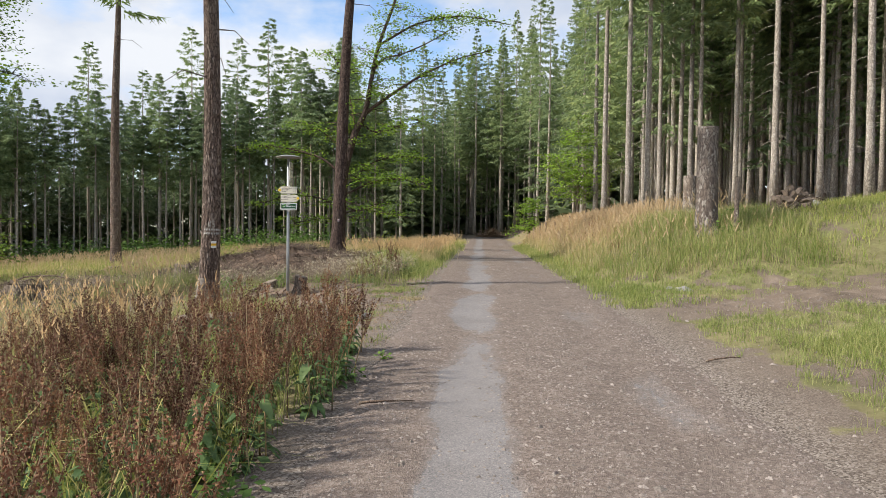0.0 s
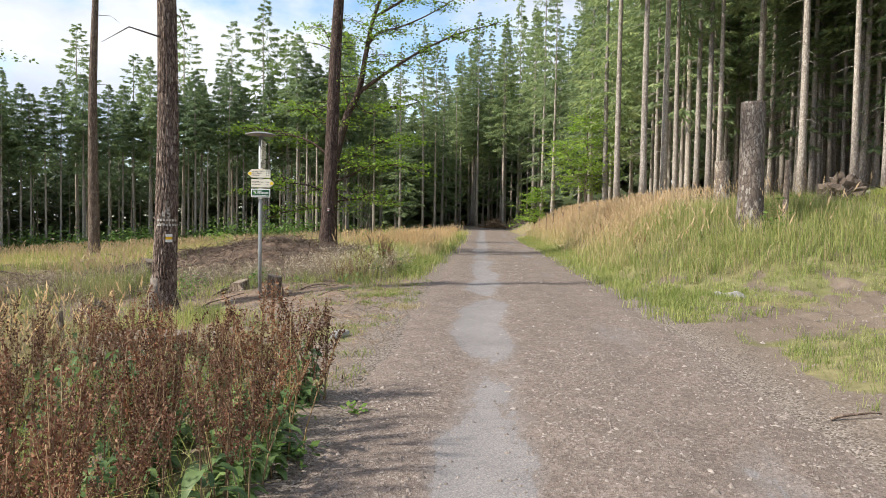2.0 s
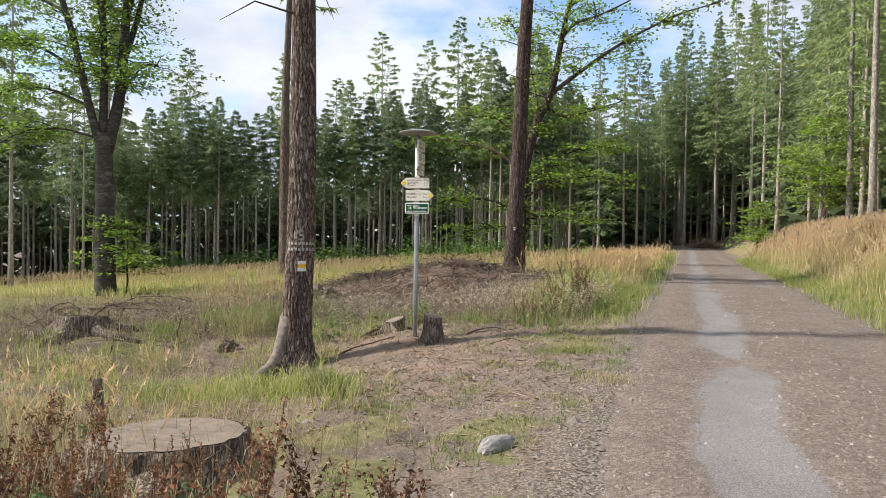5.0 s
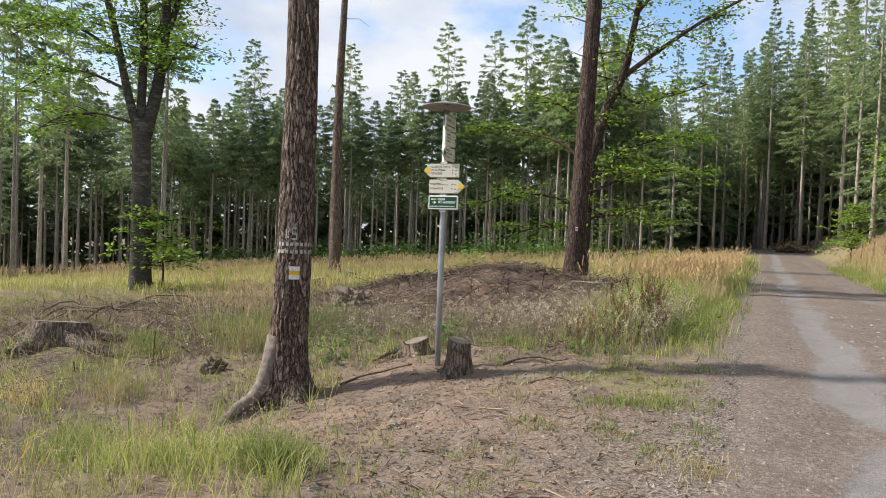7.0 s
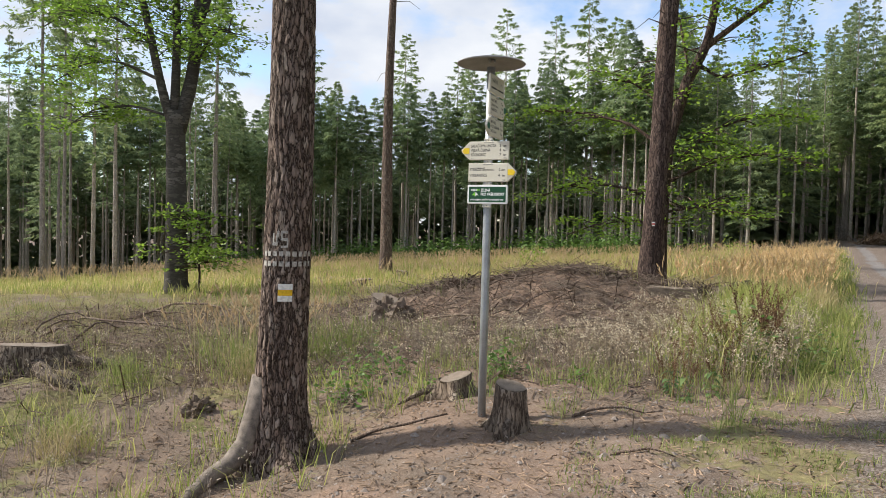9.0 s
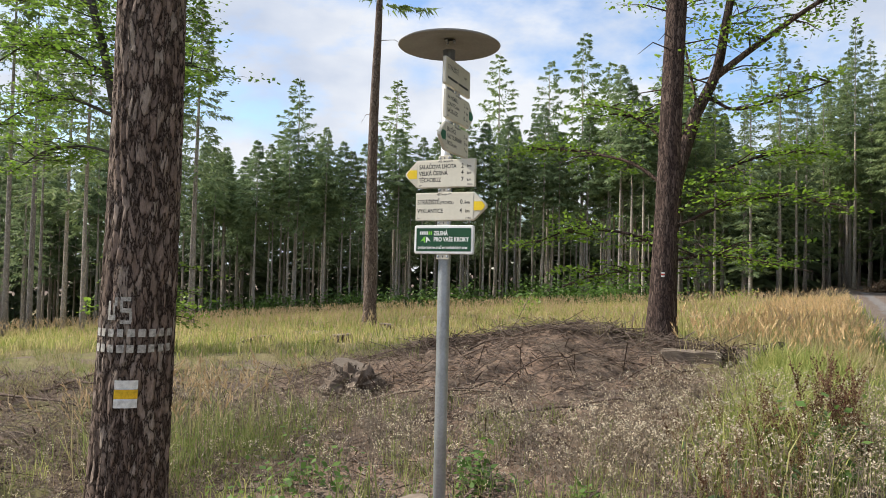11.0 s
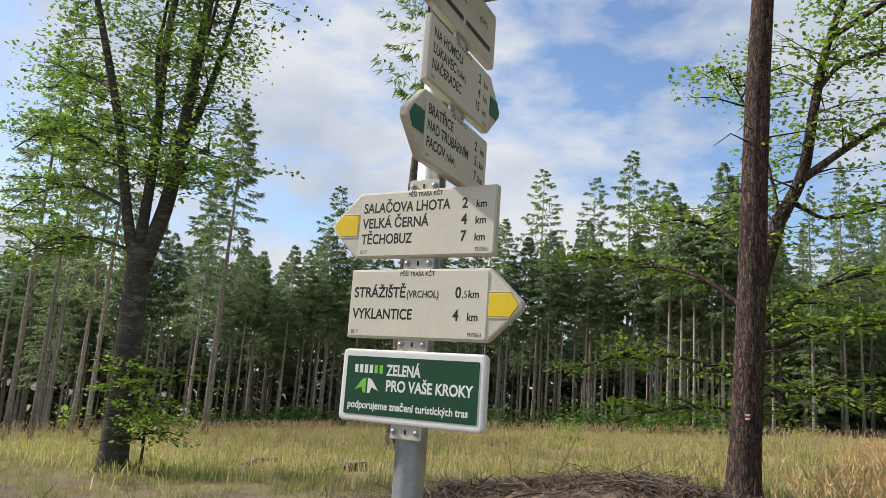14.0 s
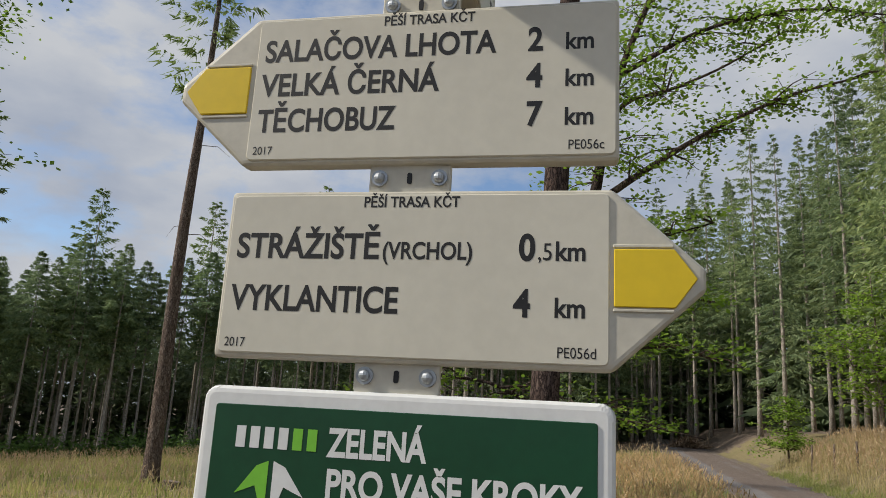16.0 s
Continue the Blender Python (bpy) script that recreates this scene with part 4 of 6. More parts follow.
def arrow_board(tip, m, lines, code, colour, year="2017", kms=()):
    """An arrow board: body 0.389 wide and 0.167 high, with its pointed end to the left (-1) or right (1)."""
    w, h, nose = 0.195, 0.086, 0.0825
    body = [(-w, -h), (w, -h), (w, h), (-w, h)]
    pts = [(-w, -h), (w, -h), (w + nose, -0.010), (w + nose, 0.010), (w, h), (-w, h)]
    pts = pts if tip > 0 else [(-x, z) for x, z in reversed(pts)]
    ob = part("arrow_board", slab(pts, 0.022, 0.006, 3), CREAM_EDGE, signpost, "cream pointed board with black lettering")
    placed(ob, m)
    part("face", slab(rounded(-w + 0.005, -h + 0.005, w - 0.003, h - 0.005, 0.006), 0.003, 0.001, 1), CREAM, ob).location.y = -0.002
    s = tip
    arrow = [(s * (w + 0.001), -0.027), (s * (w + 0.055), -0.027), (s * (w + nose - 0.008), 0.0), (s * (w + 0.055), 0.027), (s * (w + 0.001), 0.027)]
    arrow = arrow if s > 0 else list(reversed(arrow))
    part("route_mark", slab(arrow, 0.003, 0.0008, 1), colour, ob, "coloured route arrow").location.y = -0.0022
    for zz in (-0.030, 0.030):
        q = [(s * (w + 0.0), zz - 0.0016), (s * (w + 0.054), zz - 0.0016), (s * (w + 0.054), zz + 0.0016), (s * (w + 0.0), zz + 0.0016)]
        part("rib", slab(q if s > 0 else list(reversed(q)), 0.003, 0.0008, 1), CREAM_EDGE, ob).location.y = -0.0018
    letters("PĚŠÍ TRASA KČT", 0.0155, 0.0, h - 0.018, BLACK, ob, "CENTER", 0.86, 0.0003, y=-0.0022)
    for text, z, wide in lines:
        x = -w + 0.014
        main, _, small = text.partition("|")
        t = letters(main, 0.036, x, z, BLACK, ob, "LEFT", 0.80, 0.0008, y=-0.0022, wide=wide)
        if small:
            end = max(v.co.x for v in t.data.vertices)
            letters(small, 0.024, end + 0.003, z, BLACK, ob, "LEFT", 0.82, 0.0005, y=-0.0022)
    for text, z in kms:
        main, _, small = text.partition("|")
        if small:
            t = letters(main, 0.036, w - 0.087, z, BLACK, ob, "LEFT", 0.86, 0.0010, y=-0.0022)
            end = max(v.co.x for v in t.data.vertices)
            letters(small, 0.024, end + 0.002, z, BLACK, ob, "LEFT", 0.86, y=-0.0022)
        else:
            letters(main, 0.036, w - 0.075, z, BLACK, ob, "RIGHT", 0.86, 0.0010, y=-0.0022)
        letters("km", 0.026, w - 0.024, z, BLACK, ob, "RIGHT", 0.9, 0.0006, y=-0.0022)
    letters(year, 0.013, -w + 0.012, -h + 0.011, BLACK, ob, "LEFT", 0.85, y=-0.0022)
    letters(code, 0.014, w - 0.014, -h + 0.011, BLACK, ob, "RIGHT", 0.85, y=-0.0022)
    return ob


def board_at(z, turn=0.0, out=0.068, dx=0.0):
    return Matrix.Rotation(radians(turn), 4, "Z") @ Matrix.Translation((dx, -out, z - POST.z))


THREE = (0.0315, -0.0085, -0.0495)
A = arrow_board(-1, board_at(2.736, 2.2, dx=0.028), list(zip(("SALAČOVA LHOTA", "VELKÁ ČERNÁ", "TĚCHOBUZ"), THREE, (0.253, 0.197, 0.152))), "PE056c", YELLOW, kms=list(zip("247", THREE)))
B = arrow_board(1, board_at(2.535, 2.2, dx=0.022), [("STRÁŽIŠTĚ|(VRCHOL)", 0.0155, 0.151), ("VYKLANTICE", -0.038, 0.175)], "PE056d", YELLOW, kms=[("0|,5", 0.0155), ("4", -0.038)])
C = arrow_board(-1, board_at(2.945, 96), list(zip(("BRATŘICE", "NAD TRUBÁRNÍM", "PACOV|(NÁM.)"), THREE, (0.142, 0.245, 0.105))), "PE056b", ROUTE_GREEN, kms=[("2", THREE[0]), ("5|,5", THREE[1]), ("7|,5", THREE[2])])
D = arrow_board(1, board_at(3.140, 96), list(zip(("NA HOMOLI", "LUKAVEC|(NÁM.)", "NAČERADEC"), THREE, (0.17, 0.135, 0.175))), "PE056a", ROUTE_GREEN, kms=list(zip(("2", "4", "15"), THREE)))
top_board = part("name_board", slab(rounded(-0.21, -0.0835, 0.21, 0.0835, 0.01), 0.022, 0.005, 2), CREAM_EDGE, signpost, "cream place-name board")
placed(top_board, board_at(3.335, 96))
letters("STRÁŽIŠTĚ|(KAP.)".split("|")[0], 0.042, -0.18, 0.012, BLACK, top_board, "LEFT", 0.86, 0.0003)
letters("(KAP.)", 0.026, 0.085, 0.012, BLACK, top_board, "LEFT", 0.86)
for i, (x0, x1) in enumerate(((-0.18, -0.02), (0.0, 0.17))):
    part("print_bar", slab([(x0, -0.045), (x1, -0.045), (x1, -0.031), (x0, -0.031)], 0.0008, 0), BLACK, top_board).location.y = -0.001

panel = part("sponsor_panel", slab(rounded(-0.1986, -0.0876, 0.1986, 0.0876, 0.014), 0.024, 0.007, 3), WHITE, signpost, "dark green panel with raised white frame")
placed(panel, board_at(2.334, 2.2, dx=0.0216))
part("panel_face", slab(rounded(-0.183, -0.07, 0.183, 0.07, 0.003), 0.003, 0.0006, 1), PANEL_GREEN, panel).location.y = -0.0015
letters("ZELENÁ", 0.036, -0.0645, 0.027, WHITE, panel, "LEFT", 0.84, 0.0011, y=-0.0017, wide=0.096)
letters("PRO VAŠE KROKY", 0.036, -0.0645, -0.010, WHITE, panel, "LEFT", 0.84, 0.0011, y=-0.0017, wide=0.234)
letters("podporujeme značení turistických tras", 0.0255, -0.172, -0.055, WHITE, panel, "LEFT", 0.86, 0.0006, y=-0.0017, wide=0.332)
for i in range(6):
    x = -0.158 + 0.0145 * i
    part("emblem_bar", slab([(x, 0.030), (x + 0.0095, 0.030), (x + 0.0095, 0.050), (x, 0.050)], 0.0008, 0), WHITE if i < 4 else LEAF_GREEN, panel).location.y = -0.0019
for k, (x, s, m) in enumerate(((-0.122, -1, LEAF_GREEN), (-0.117, 1, WHITE))):
    pts = [(x, -0.018), (x + s * 0.007, -0.018), (x + s * 0.012, -0.004), (x + s * 0.032, -0.012), (x + s * 0.012, 0.014), (x, 0.019)]
    part("emblem", slab(pts if s > 0 else list(reversed(pts)), 0.0008, 0), m, panel).location.y = -0.0019
for z in (2.832, 2.636, 2.437, 2.232):
    tab = part("bracket", slab(rounded(-0.0425, -0.017, 0.0425, 0.017, 0.005), 0.006, 0.001, 1), CREAM_EDGE, signpost, "cream mounting tab")
    placed(tab, board_at(z, 2.2, 0.060, 0.016))
    bolt(-0.031, 0.0, tab)
    bolt(0.031, 0.0, tab)
    part("slot", slab(rounded(-0.0025, -0.006, 0.0025, 0.006, 0.002), 0.001, 0), BLACK, tab).location.y = -0.0012
for z in (3.042, 3.237):
    tab = part("bracket", slab(rounded(-0.0425, -0.017, 0.0425, 0.017, 0.005), 0.006, 0.001, 1), CREAM_EDGE, signpost, "cream mounting tab")
    placed(tab, board_at(z, 96, 0.060))
    bolt(-0.031, 0.0, tab)
    bolt(0.031, 0.0, tab)
pole_top = 3.51 - POST.z
child("pole", mesh_np("pole", *tube([(0, 0, -0.4), (0, 0, 1), (0, 0, 2), (0, 0, pole_top)], [0.038] * 4, 24), STEEL, True), signpost, "round galvanised steel pole")
bm = bmesh.new()
ringv = []
for rad, z in ((0.02, 0.062), (0.16, 0.048), (0.30, 0.012), (0.318, 0.0), (0.312, -0.006), (0.15, 0.03), (0.036, 0.042)):
    ringv.append([bm.verts.new((rad * math.cos(2 * math.pi * k / 48), rad * math.sin(2 * math.pi * k / 48), pole_top + 0.03 + z)) for k in range(48)])
for a, b in zip(ringv, ringv[1:]):
    for k in range(48):
        bm.faces.new((a[k], b[k], b[(k + 1) % 48], a[(k + 1) % 48]))
bm.faces.new(list(reversed(ringv[0])))
bmesh.ops.recalc_face_normals(bm, faces=bm.faces)
for f in bm.faces:
    f.smooth = True
part("roof", bm, ROOF_PAINT, signpost, "shallow round grey rain cap")
for k in range(3):
    bolt_m = bmesh.new()
    a = k * 2.094 + 0.4
    bmesh.ops.create_cone(bolt_m, cap_ends=True, segments=10, radius1=0.009, radius2=0.009, depth=0.02, matrix=Matrix.Translation((0.03 * math.cos(a), 0.03 * math.sin(a), pole_top + 0.055)))
    part("bolt", bolt_m, STEEL, signpost)

# ---- trail marks painted on the trunks ----


def trunk_patch(owner, line, rad, z0, z1, a0, a1, mat, label, lift=0.004, n=10, amount=0.10, name="trail_mark"):
    """A patch of paint that follows the trunk between two heights and two angles."""
    a = np.linspace(a0, a1, n)
    z = np.linspace(z0, z1, 4)
    r = np.interp(z, line[:, 2], rad)[:, None] * (1 + amount * 0.28) + lift + 0 * a[None]
    cx, cy = np.interp(z, line[:, 2], line[:, 0])[:, None], np.interp(z, line[:, 2], line[:, 1])[:, None]
    v = np.stack([cx + r * np.cos(a), cy + r * np.sin(a), z[:, None] + 0 * a[None]], -1).reshape(-1, 3)
    i = (np.arange(3)[:, None] * n + np.arange(n - 1)).ravel()
    t = np.concatenate([np.stack([i, i + 1, i + n + 1], -1), np.stack([i, i + n + 1, i + n], -1)])
    return child(name, mesh_np(name, v, t, mat, True), owner, label)


FACE = -0.86                                     # the way the marks face, as an angle round the trunk
z1 = 1.40 - PINE1.location.z
for k, m in enumerate((PAINT_WHITE, PAINT_YELLOW, PAINT_WHITE)):
    trunk_patch(PINE1, line1, rad1, z1 - 0.080 + 0.053 * k, z1 - 0.028 + 0.053 * k, FACE - 0.32, FACE + 0.27, m, "white-yellow-white painted trail mark")
OLD_PAINT = plain("faded_white_paint", (0.47, 0.45, 0.41), 0.85, 0.35, 40, 0, 0.6)
for k in range(9):
    a = FACE - 1.15 + 0.27 * k
    for zz in (0.235, 0.325):
        trunk_patch(PINE1, line1, rad1, z1 + zz, z1 + zz + 0.045, a, a + random.uniform(0.14, 0.22), OLD_PAINT, "faded white paint dash", 0.003, 4, name="paint_dash")
for a0, a1, b0, b1 in ((-0.60, -0.42, 0.42, 0.45), (-0.50, -0.44, 0.45, 0.52), (-0.30, -0.02, 0.53, 0.555), (-0.30, -0.22, 0.47, 0.53), (-0.28, 0.0, 0.465, 0.49), (-0.05, 0.02, 0.41, 0.47), (-0.28, 0.0, 0.40, 0.42), (-0.66, -0.58, 0.42, 0.53), (-0.46, -0.38, 0.50, 0.55)):
    trunk_patch(PINE1, line1, rad1, z1 + b0, z1 + b1, FACE + a0, FACE + a1, OLD_PAINT, "faded white painted number stroke", 0.003, 4, name="paint_stroke")
z3 = 2.17 - PINE3.location.z
for k, m in enumerate((PAINT_WHITE, PAINT_RED, PAINT_WHITE)):
    trunk_patch(PINE3, line3, rad3, z3 - 0.05 + 0.034 * k, z3 - 0.018 + 0.034 * k, -1.5, -1.22, m, "small white-red-white painted trail mark", 0.006)

# ---- stumps, snags, stakes, stones ----


def stump(x, y, r, h, label, seed, roots=5, top=0.06, name="tree_stump", bark=OLD_WOOD, cut=CUT_WOOD, spread=0.9, sink=0.2):
    g = np.random.default_rng(seed)
    ob = thing(name, spot(x, y), label, "stump", turn=g.uniform(0, 6.28))
    ra = [(k * 6.28 / roots + g.uniform(-0.3, 0.3), spread * g.uniform(0.6, 1.2), 0.28) for k in range(roots)]
    z = np.linspace(-sink, h, 16)
    line = np.stack([0 * z, 0 * z, z], -1)
    body, tri = tube(line, r * np.ones(16), 48, rough_bark(0.07, 8, seed, ra, h * 0.7))
    rim = body[15 * 48:16 * 48]
    rim[:, 2] += top * np.sin(np.arange(48) / 48 * 6.28 + seed) * 0.5
    body[-1, 2] = h - 0.01
    child("trunk", mesh_np("trunk", body, tri, bark, True), ob)
    c = np.concatenate([rim * (0.95, 0.95, 1) + (0, 0, 0.006), [[0, 0, h + 0.004]]])
    k = np.arange(48)
    child("cut_face", mesh_np("cut_face", c, np.stack([k, (k + 1) % 48, np.full(48, 48)], -1), cut), ob, "weathered sawn face")
    for a, s, _ in ra[:3]:
        ln = r * (1.3 + s)
        p = np.array([[math.cos(a) * r * 0.8, math.sin(a) * r * 0.8, h * 0.3], [math.cos(a) * ln * 0.8, math.sin(a) * ln * 0.8, 0.03], [math.cos(a + 0.2) * ln * 1.4, math.sin(a + 0.2) * ln * 1.4, -0.08]])
        child("root", mesh_np("root", *tube(p, [r * 0.3, r * 0.2, r * 0.07], 8), bark, True), ob)
    return ob


stump(-3.78, 12.8, 0.56, 0.27, "broad grey sawn tree stump among dock plants", 1, 6, 0.05, spread=0.5)
stump(-4.02, 19.33, 0.135, 0.40, "small sawn stump beside the signpost", 2, 4)
stump(-5.05, 20.25, 0.17, 0.2, "old pale rotten stump behind the signpost", 3, 4, 0.1, spread=1.4)
stump(-10.9, 19.3, 0.42, 0.3, "weathered old stump with spreading grey roots", 4, 5, 0.1, spread=1.3)
stump(-9.75, 26.3, 0.34, 0.40, "dark uprooted stump with broken roots", 5, 7, 0.2, spread=1.2)
stump(-17.4, 36.6, 0.35, 0.25, "low sawn stump in the meadow grass", 6, 5)
stump(-20.9, 36.5, 0.35, 0.22, "low sawn stump in the meadow grass", 7, 5)
stump(-19.6, 43.0, 0.30, 0.25, "low sawn stump beside a pine trunk", 8, 5)
stump(-3.4, 29.4, 0.35, 0.35, "splintered dark stump on the mound", 9, 7, 0.25, spread=1.2)
stump(18.5, 42.5, 0.4, 0.5, "pale sawn stump at the wood's edge", 10, 6)
stump(13.1, 30.6, 0.3, 0.4, "pale sawn stump on the bank", 11, 6)


def block(name, x, y, sx, sy, sz, label, category, mat, turn=0.3, seed=1, up=0.0):
    bm = bmesh.new()
    bmesh.ops.create_cube(bm, size=1.0, matrix=Matrix.Diagonal((sx, sy, sz, 1)))
    bmesh.ops.subdivide_edges(bm, edges=bm.edges, cuts=3, use_grid_fill=True)
    bmesh.ops.bevel(bm, geom=[e for e in bm.edges if e.calc_face_angle(0) > 1], offset=0.03 * min(1, sz * 3), segments=2, affect="EDGES")
    for v in bm.verts:
        v.co += Vector(noise.noise_vector(v.co * 4 + Vector((seed, 0, 0)))) * 0.03 * min(1, sz * 4)
    me = bpy.data.meshes.new(name)
    bm.to_mesh(me)
    bm.free()
    me.materials.append(mat)
    ob = new(name, me)
    ob.matrix_world = Matrix.Translation(spot(x, y, sz * 0.3 + up)) @ Matrix.Rotation(turn, 4, "Z")
    return tagged(ob, label, category)


block("wooden_block", -4.45, 28.75, 0.95, 0.55, 0.24, "grey squared stump block at the foot of a tree", "wood block", CUT_WOOD, 0.25, 3, -0.03)


def rock(x, y, sx, sy, sz, label, seed, turn=0.0):
    bm = bmesh.new()
    bmesh.ops.create_icosphere(bm, subdivisions=3, radius=0.5)
    for v in bm.verts:
        v.co += v.co * (0.35 * noise.noise(v.co * 2.2 + Vector((seed * 3.1, 0, 0))) + 0.12 * noise.noise(v.co * 6))
        v.co = Vector((v.co.x * sx, v.co.y * sy, v.co.z * sz))
    me = bpy.data.meshes.new("rock")
    bm.to_mesh(me)
    bm.free()
    me.materials.append(STONE)
    ob = new("rock", me)
    ob.matrix_world = Matrix.Translation(spot(x, y, sz * 0.12)) @ Matrix.Rotation(turn, 4, "Z")
    return tagged(ob, label, "rock")


rock(4.70, 17.68, 0.42, 0.28, 0.22, "pale grey rock lying in the grass", 1)
rock(4.45, 17.75, 0.18, 0.14, 0.12, "small pale rock in the grass", 2)
rock(-1.57, 13.72, 0.13, 0.36, 0.16, "grey wedge-shaped rock beside the road", 3, -0.6)
rock(10.9, 26.6, 0.7, 0.5, 0.5, "pale boulder on top of the bank", 4)
rock(11.5, 26.9, 0.5, 0.4, 0.4, "pale boulder on top of the bank", 5, 1.0)


def snag(x, y, h, dia, lean, label, seed, bark=SNAG_BARK):
    ob = thing("snag", spot(x, y), label, "dead trunk")
    z = np.linspace(-0.3, h, 60)
    line = np.stack([lean * z, 0 * z, z], -1)
    rad = dia / 2 * (1 - 0.06 * z / h) * (1 + 0.25 * np.exp(-np.clip(z, 0, None) * 3))
    child("trunk", mesh_np("trunk", *tube(line, rad, 40, rough_bark(0.05, 9, seed, ((0.5, 0.3, 0.4), (3.5, 0.4, 0.4)))), bark, True), ob)
    k = np.linspace(0, 6.283, 33)[:-1]
    top = np.concatenate([np.stack([lean * h + rad[-1] * 0.93 * np.cos(k), rad[-1] * 0.93 * np.sin(k), np.full(32, h + 0.006)], -1), [[lean * h, 0, h + 0.01]]])
    i = np.arange(32)
    child("cut_face", mesh_np("cut_face", top, np.stack([i, (i + 1) % 32, np.full(32, 32)], -1), CUT_WOOD), ob, "sawn pale top")
    return ob


S1 = spot(6.5, 22.13)
snag(6.5, 22.13, 4.70 - S1.z, 0.58, 0.0, "tall sawn-off dead trunk with flaking mottled bark", 1)
S2 = spot(7.54, 27.49)
snag(7.54, 27.49, 3.78 - S2.z, 0.48, 0.0, "shorter sawn-off dead trunk on the bank", 2)
snag(7.25, 22.0, 1.55, 0.13, 0.02, "thin dead stake beside the tall snag", 3)


def stick(name, pts, r0, r1, label, category="stick", mat=TWIG, sides=6):
    p = np.asarray(pts, float)
    base = Vector(p[0])
    ob = new(name, mesh_np(name, *tube(p - p[0], np.linspace(r0, r1, len(p)), sides), mat, True))
    ob.location = base
    return tagged(ob, label, category)


for i, (x, y, h) in enumerate(((4.3, 57, 1.2), (4.5, 54, 1.2), (4.7, 51.5, 1.2), (5.0, 48.5, 1.1), (5.5, 45, 1.1), (7.2, 40.1, 1.3), (8.4, 38.2, 1.6), (10.5, 41, 1.3), (6.0, 42, 1.1), (12.6, 37, 1.2))):
    s = spot(x, y)
    tagged(stick("fence_post", [(x, y, s.z - 0.3), (x + 0.02, y, s.z + h * 0.6), (x + 0.03, y, s.z + h)], 0.055, 0.045, "weathered grey wooden fence post", "fence post", OLD_WOOD, 8), group="fence posts on the bank")
for x, y, dx, dy, ln, lift, r in ((-0.75, 8.25, 1, 0.15, 0.5, 0.02, 0.014), (3.0, 10.4, 1, 0.1, 0.42, 0.03, 0.014), (-2.1, 9.9, 1, -0.1, 0.55, 0.05, 0.016), (-15.6, 22.9, 1, -0.1, 4.0, 0.25, 0.03), (-13.5, 23.5, 1, 0.3, 2.4, 0.1, 0.025),
                              (-8.6, 24.6, 1, 0.25, 2.2, 0.2, 0.025), (-5.4, 24.4, 1, 0.1, 1.4, 0.3, 0.02), (9.0, 23.6, 1, 0.4, 1.8, 0.5, 0.025), (-12.4, 28, 1, 0.5, 2.6, 0.1, 0.03), (-5.5, 19.0, 0.9, 0.5, 0.9, 0.03, 0.02),
                              (-3.6, 19.8, 1, 0.4, 0.8, 0.03, 0.015), (-3.0, 18.9, 1, -0.1, 0.5, 0.02, 0.012), (-2.0, 12.1, 1, 0.2, 0.5, 0.02, 0.012)):
    d = Vector((dx, dy, 0)).normalized()
    pts = []
    for k in range(6):
        q = Vector((x, y, 0)) + d * ln * k / 5
        pts.append((q.x, q.y + 0.03 * ln * math.sin(k * 1.7), float(ground(q.x, q.y)) + r + lift * math.sin(k / 5 * 2.6)))
    stick("fallen_branch", pts, r, r * 0.4, "bare brown fallen branch on the ground")
for i in range(64):
    a = rng.uniform(0, 3.14)
    if i < 44:
        x, y, ln, r = rng.normal(-7.6, 1.9), rng.normal(28.0, 1.5), rng.uniform(0.5, 1.9), rng.uniform(0.008, 0.022)
    else:
        x, y, ln, r = rng.uniform(-16, -9), rng.uniform(18.5, 25), rng.uniform(0.6, 2.2), rng.uniform(0.01, 0.028)
    pts = []
    for k in range(5):
        qx, qy = x + math.cos(a) * ln * k / 4, y + math.sin(a) * ln * k / 4 + 0.05 * ln * math.sin(k * 1.9 + i)
        pts.append((qx, qy, float(ground(qx, qy)) + r + 0.02 + 0.16 * (i % 3) * math.sin(k / 4 * 2.4)))
    tagged(stick("fallen_branch", pts, r, r * 0.4, "bare grey-brown stick on the brushwood mound", sides=5), group="sticks on the cleared ground")
for ax, ay, bx, by, r, up in ((-6.5, 24.0, -5.0, 25.1, 0.028, 0.10), (-6.9, 23.7, -5.9, 24.6, 0.02, 0.06), (-6.2, 24.8, -5.5, 23.9, 0.018, 0.08), (-7.6, 24.9, -6.4, 25.9, 0.025, 0.12), (-8.6, 24.4, -7.7, 23.6, 0.022, 0.1), (-15.4, 24.6, -12.6, 25.2, 0.035, 0.25), (-14.9, 24.0, -12.9, 24.4, 0.028, 0.15)):
    pts = []
    for k in range(7):
        qx, qy = ax + (bx - ax) * k / 6, ay + (by - ay) * k / 6 + 0.05 * math.sin(k * 2.1 + ax)
        pts.append((qx, qy, float(ground(qx, qy)) + r + up * math.sin(k / 6 * 2.8)))
    tagged(stick("fallen_branch", pts, r, r * 0.45, "dark bare branch lying across the mound"), group="sticks on the cleared ground")
s = spot(-5.2, 13.65)
stick("stake", [(-5.2, 13.65, s.z - 0.2), (-5.21, 13.65, s.z + 0.25), (-5.24, 13.66, s.z + 0.5)], 0.05, 0.045, "short dark broken wooden stake", "stake", OLD_WOOD, 8)
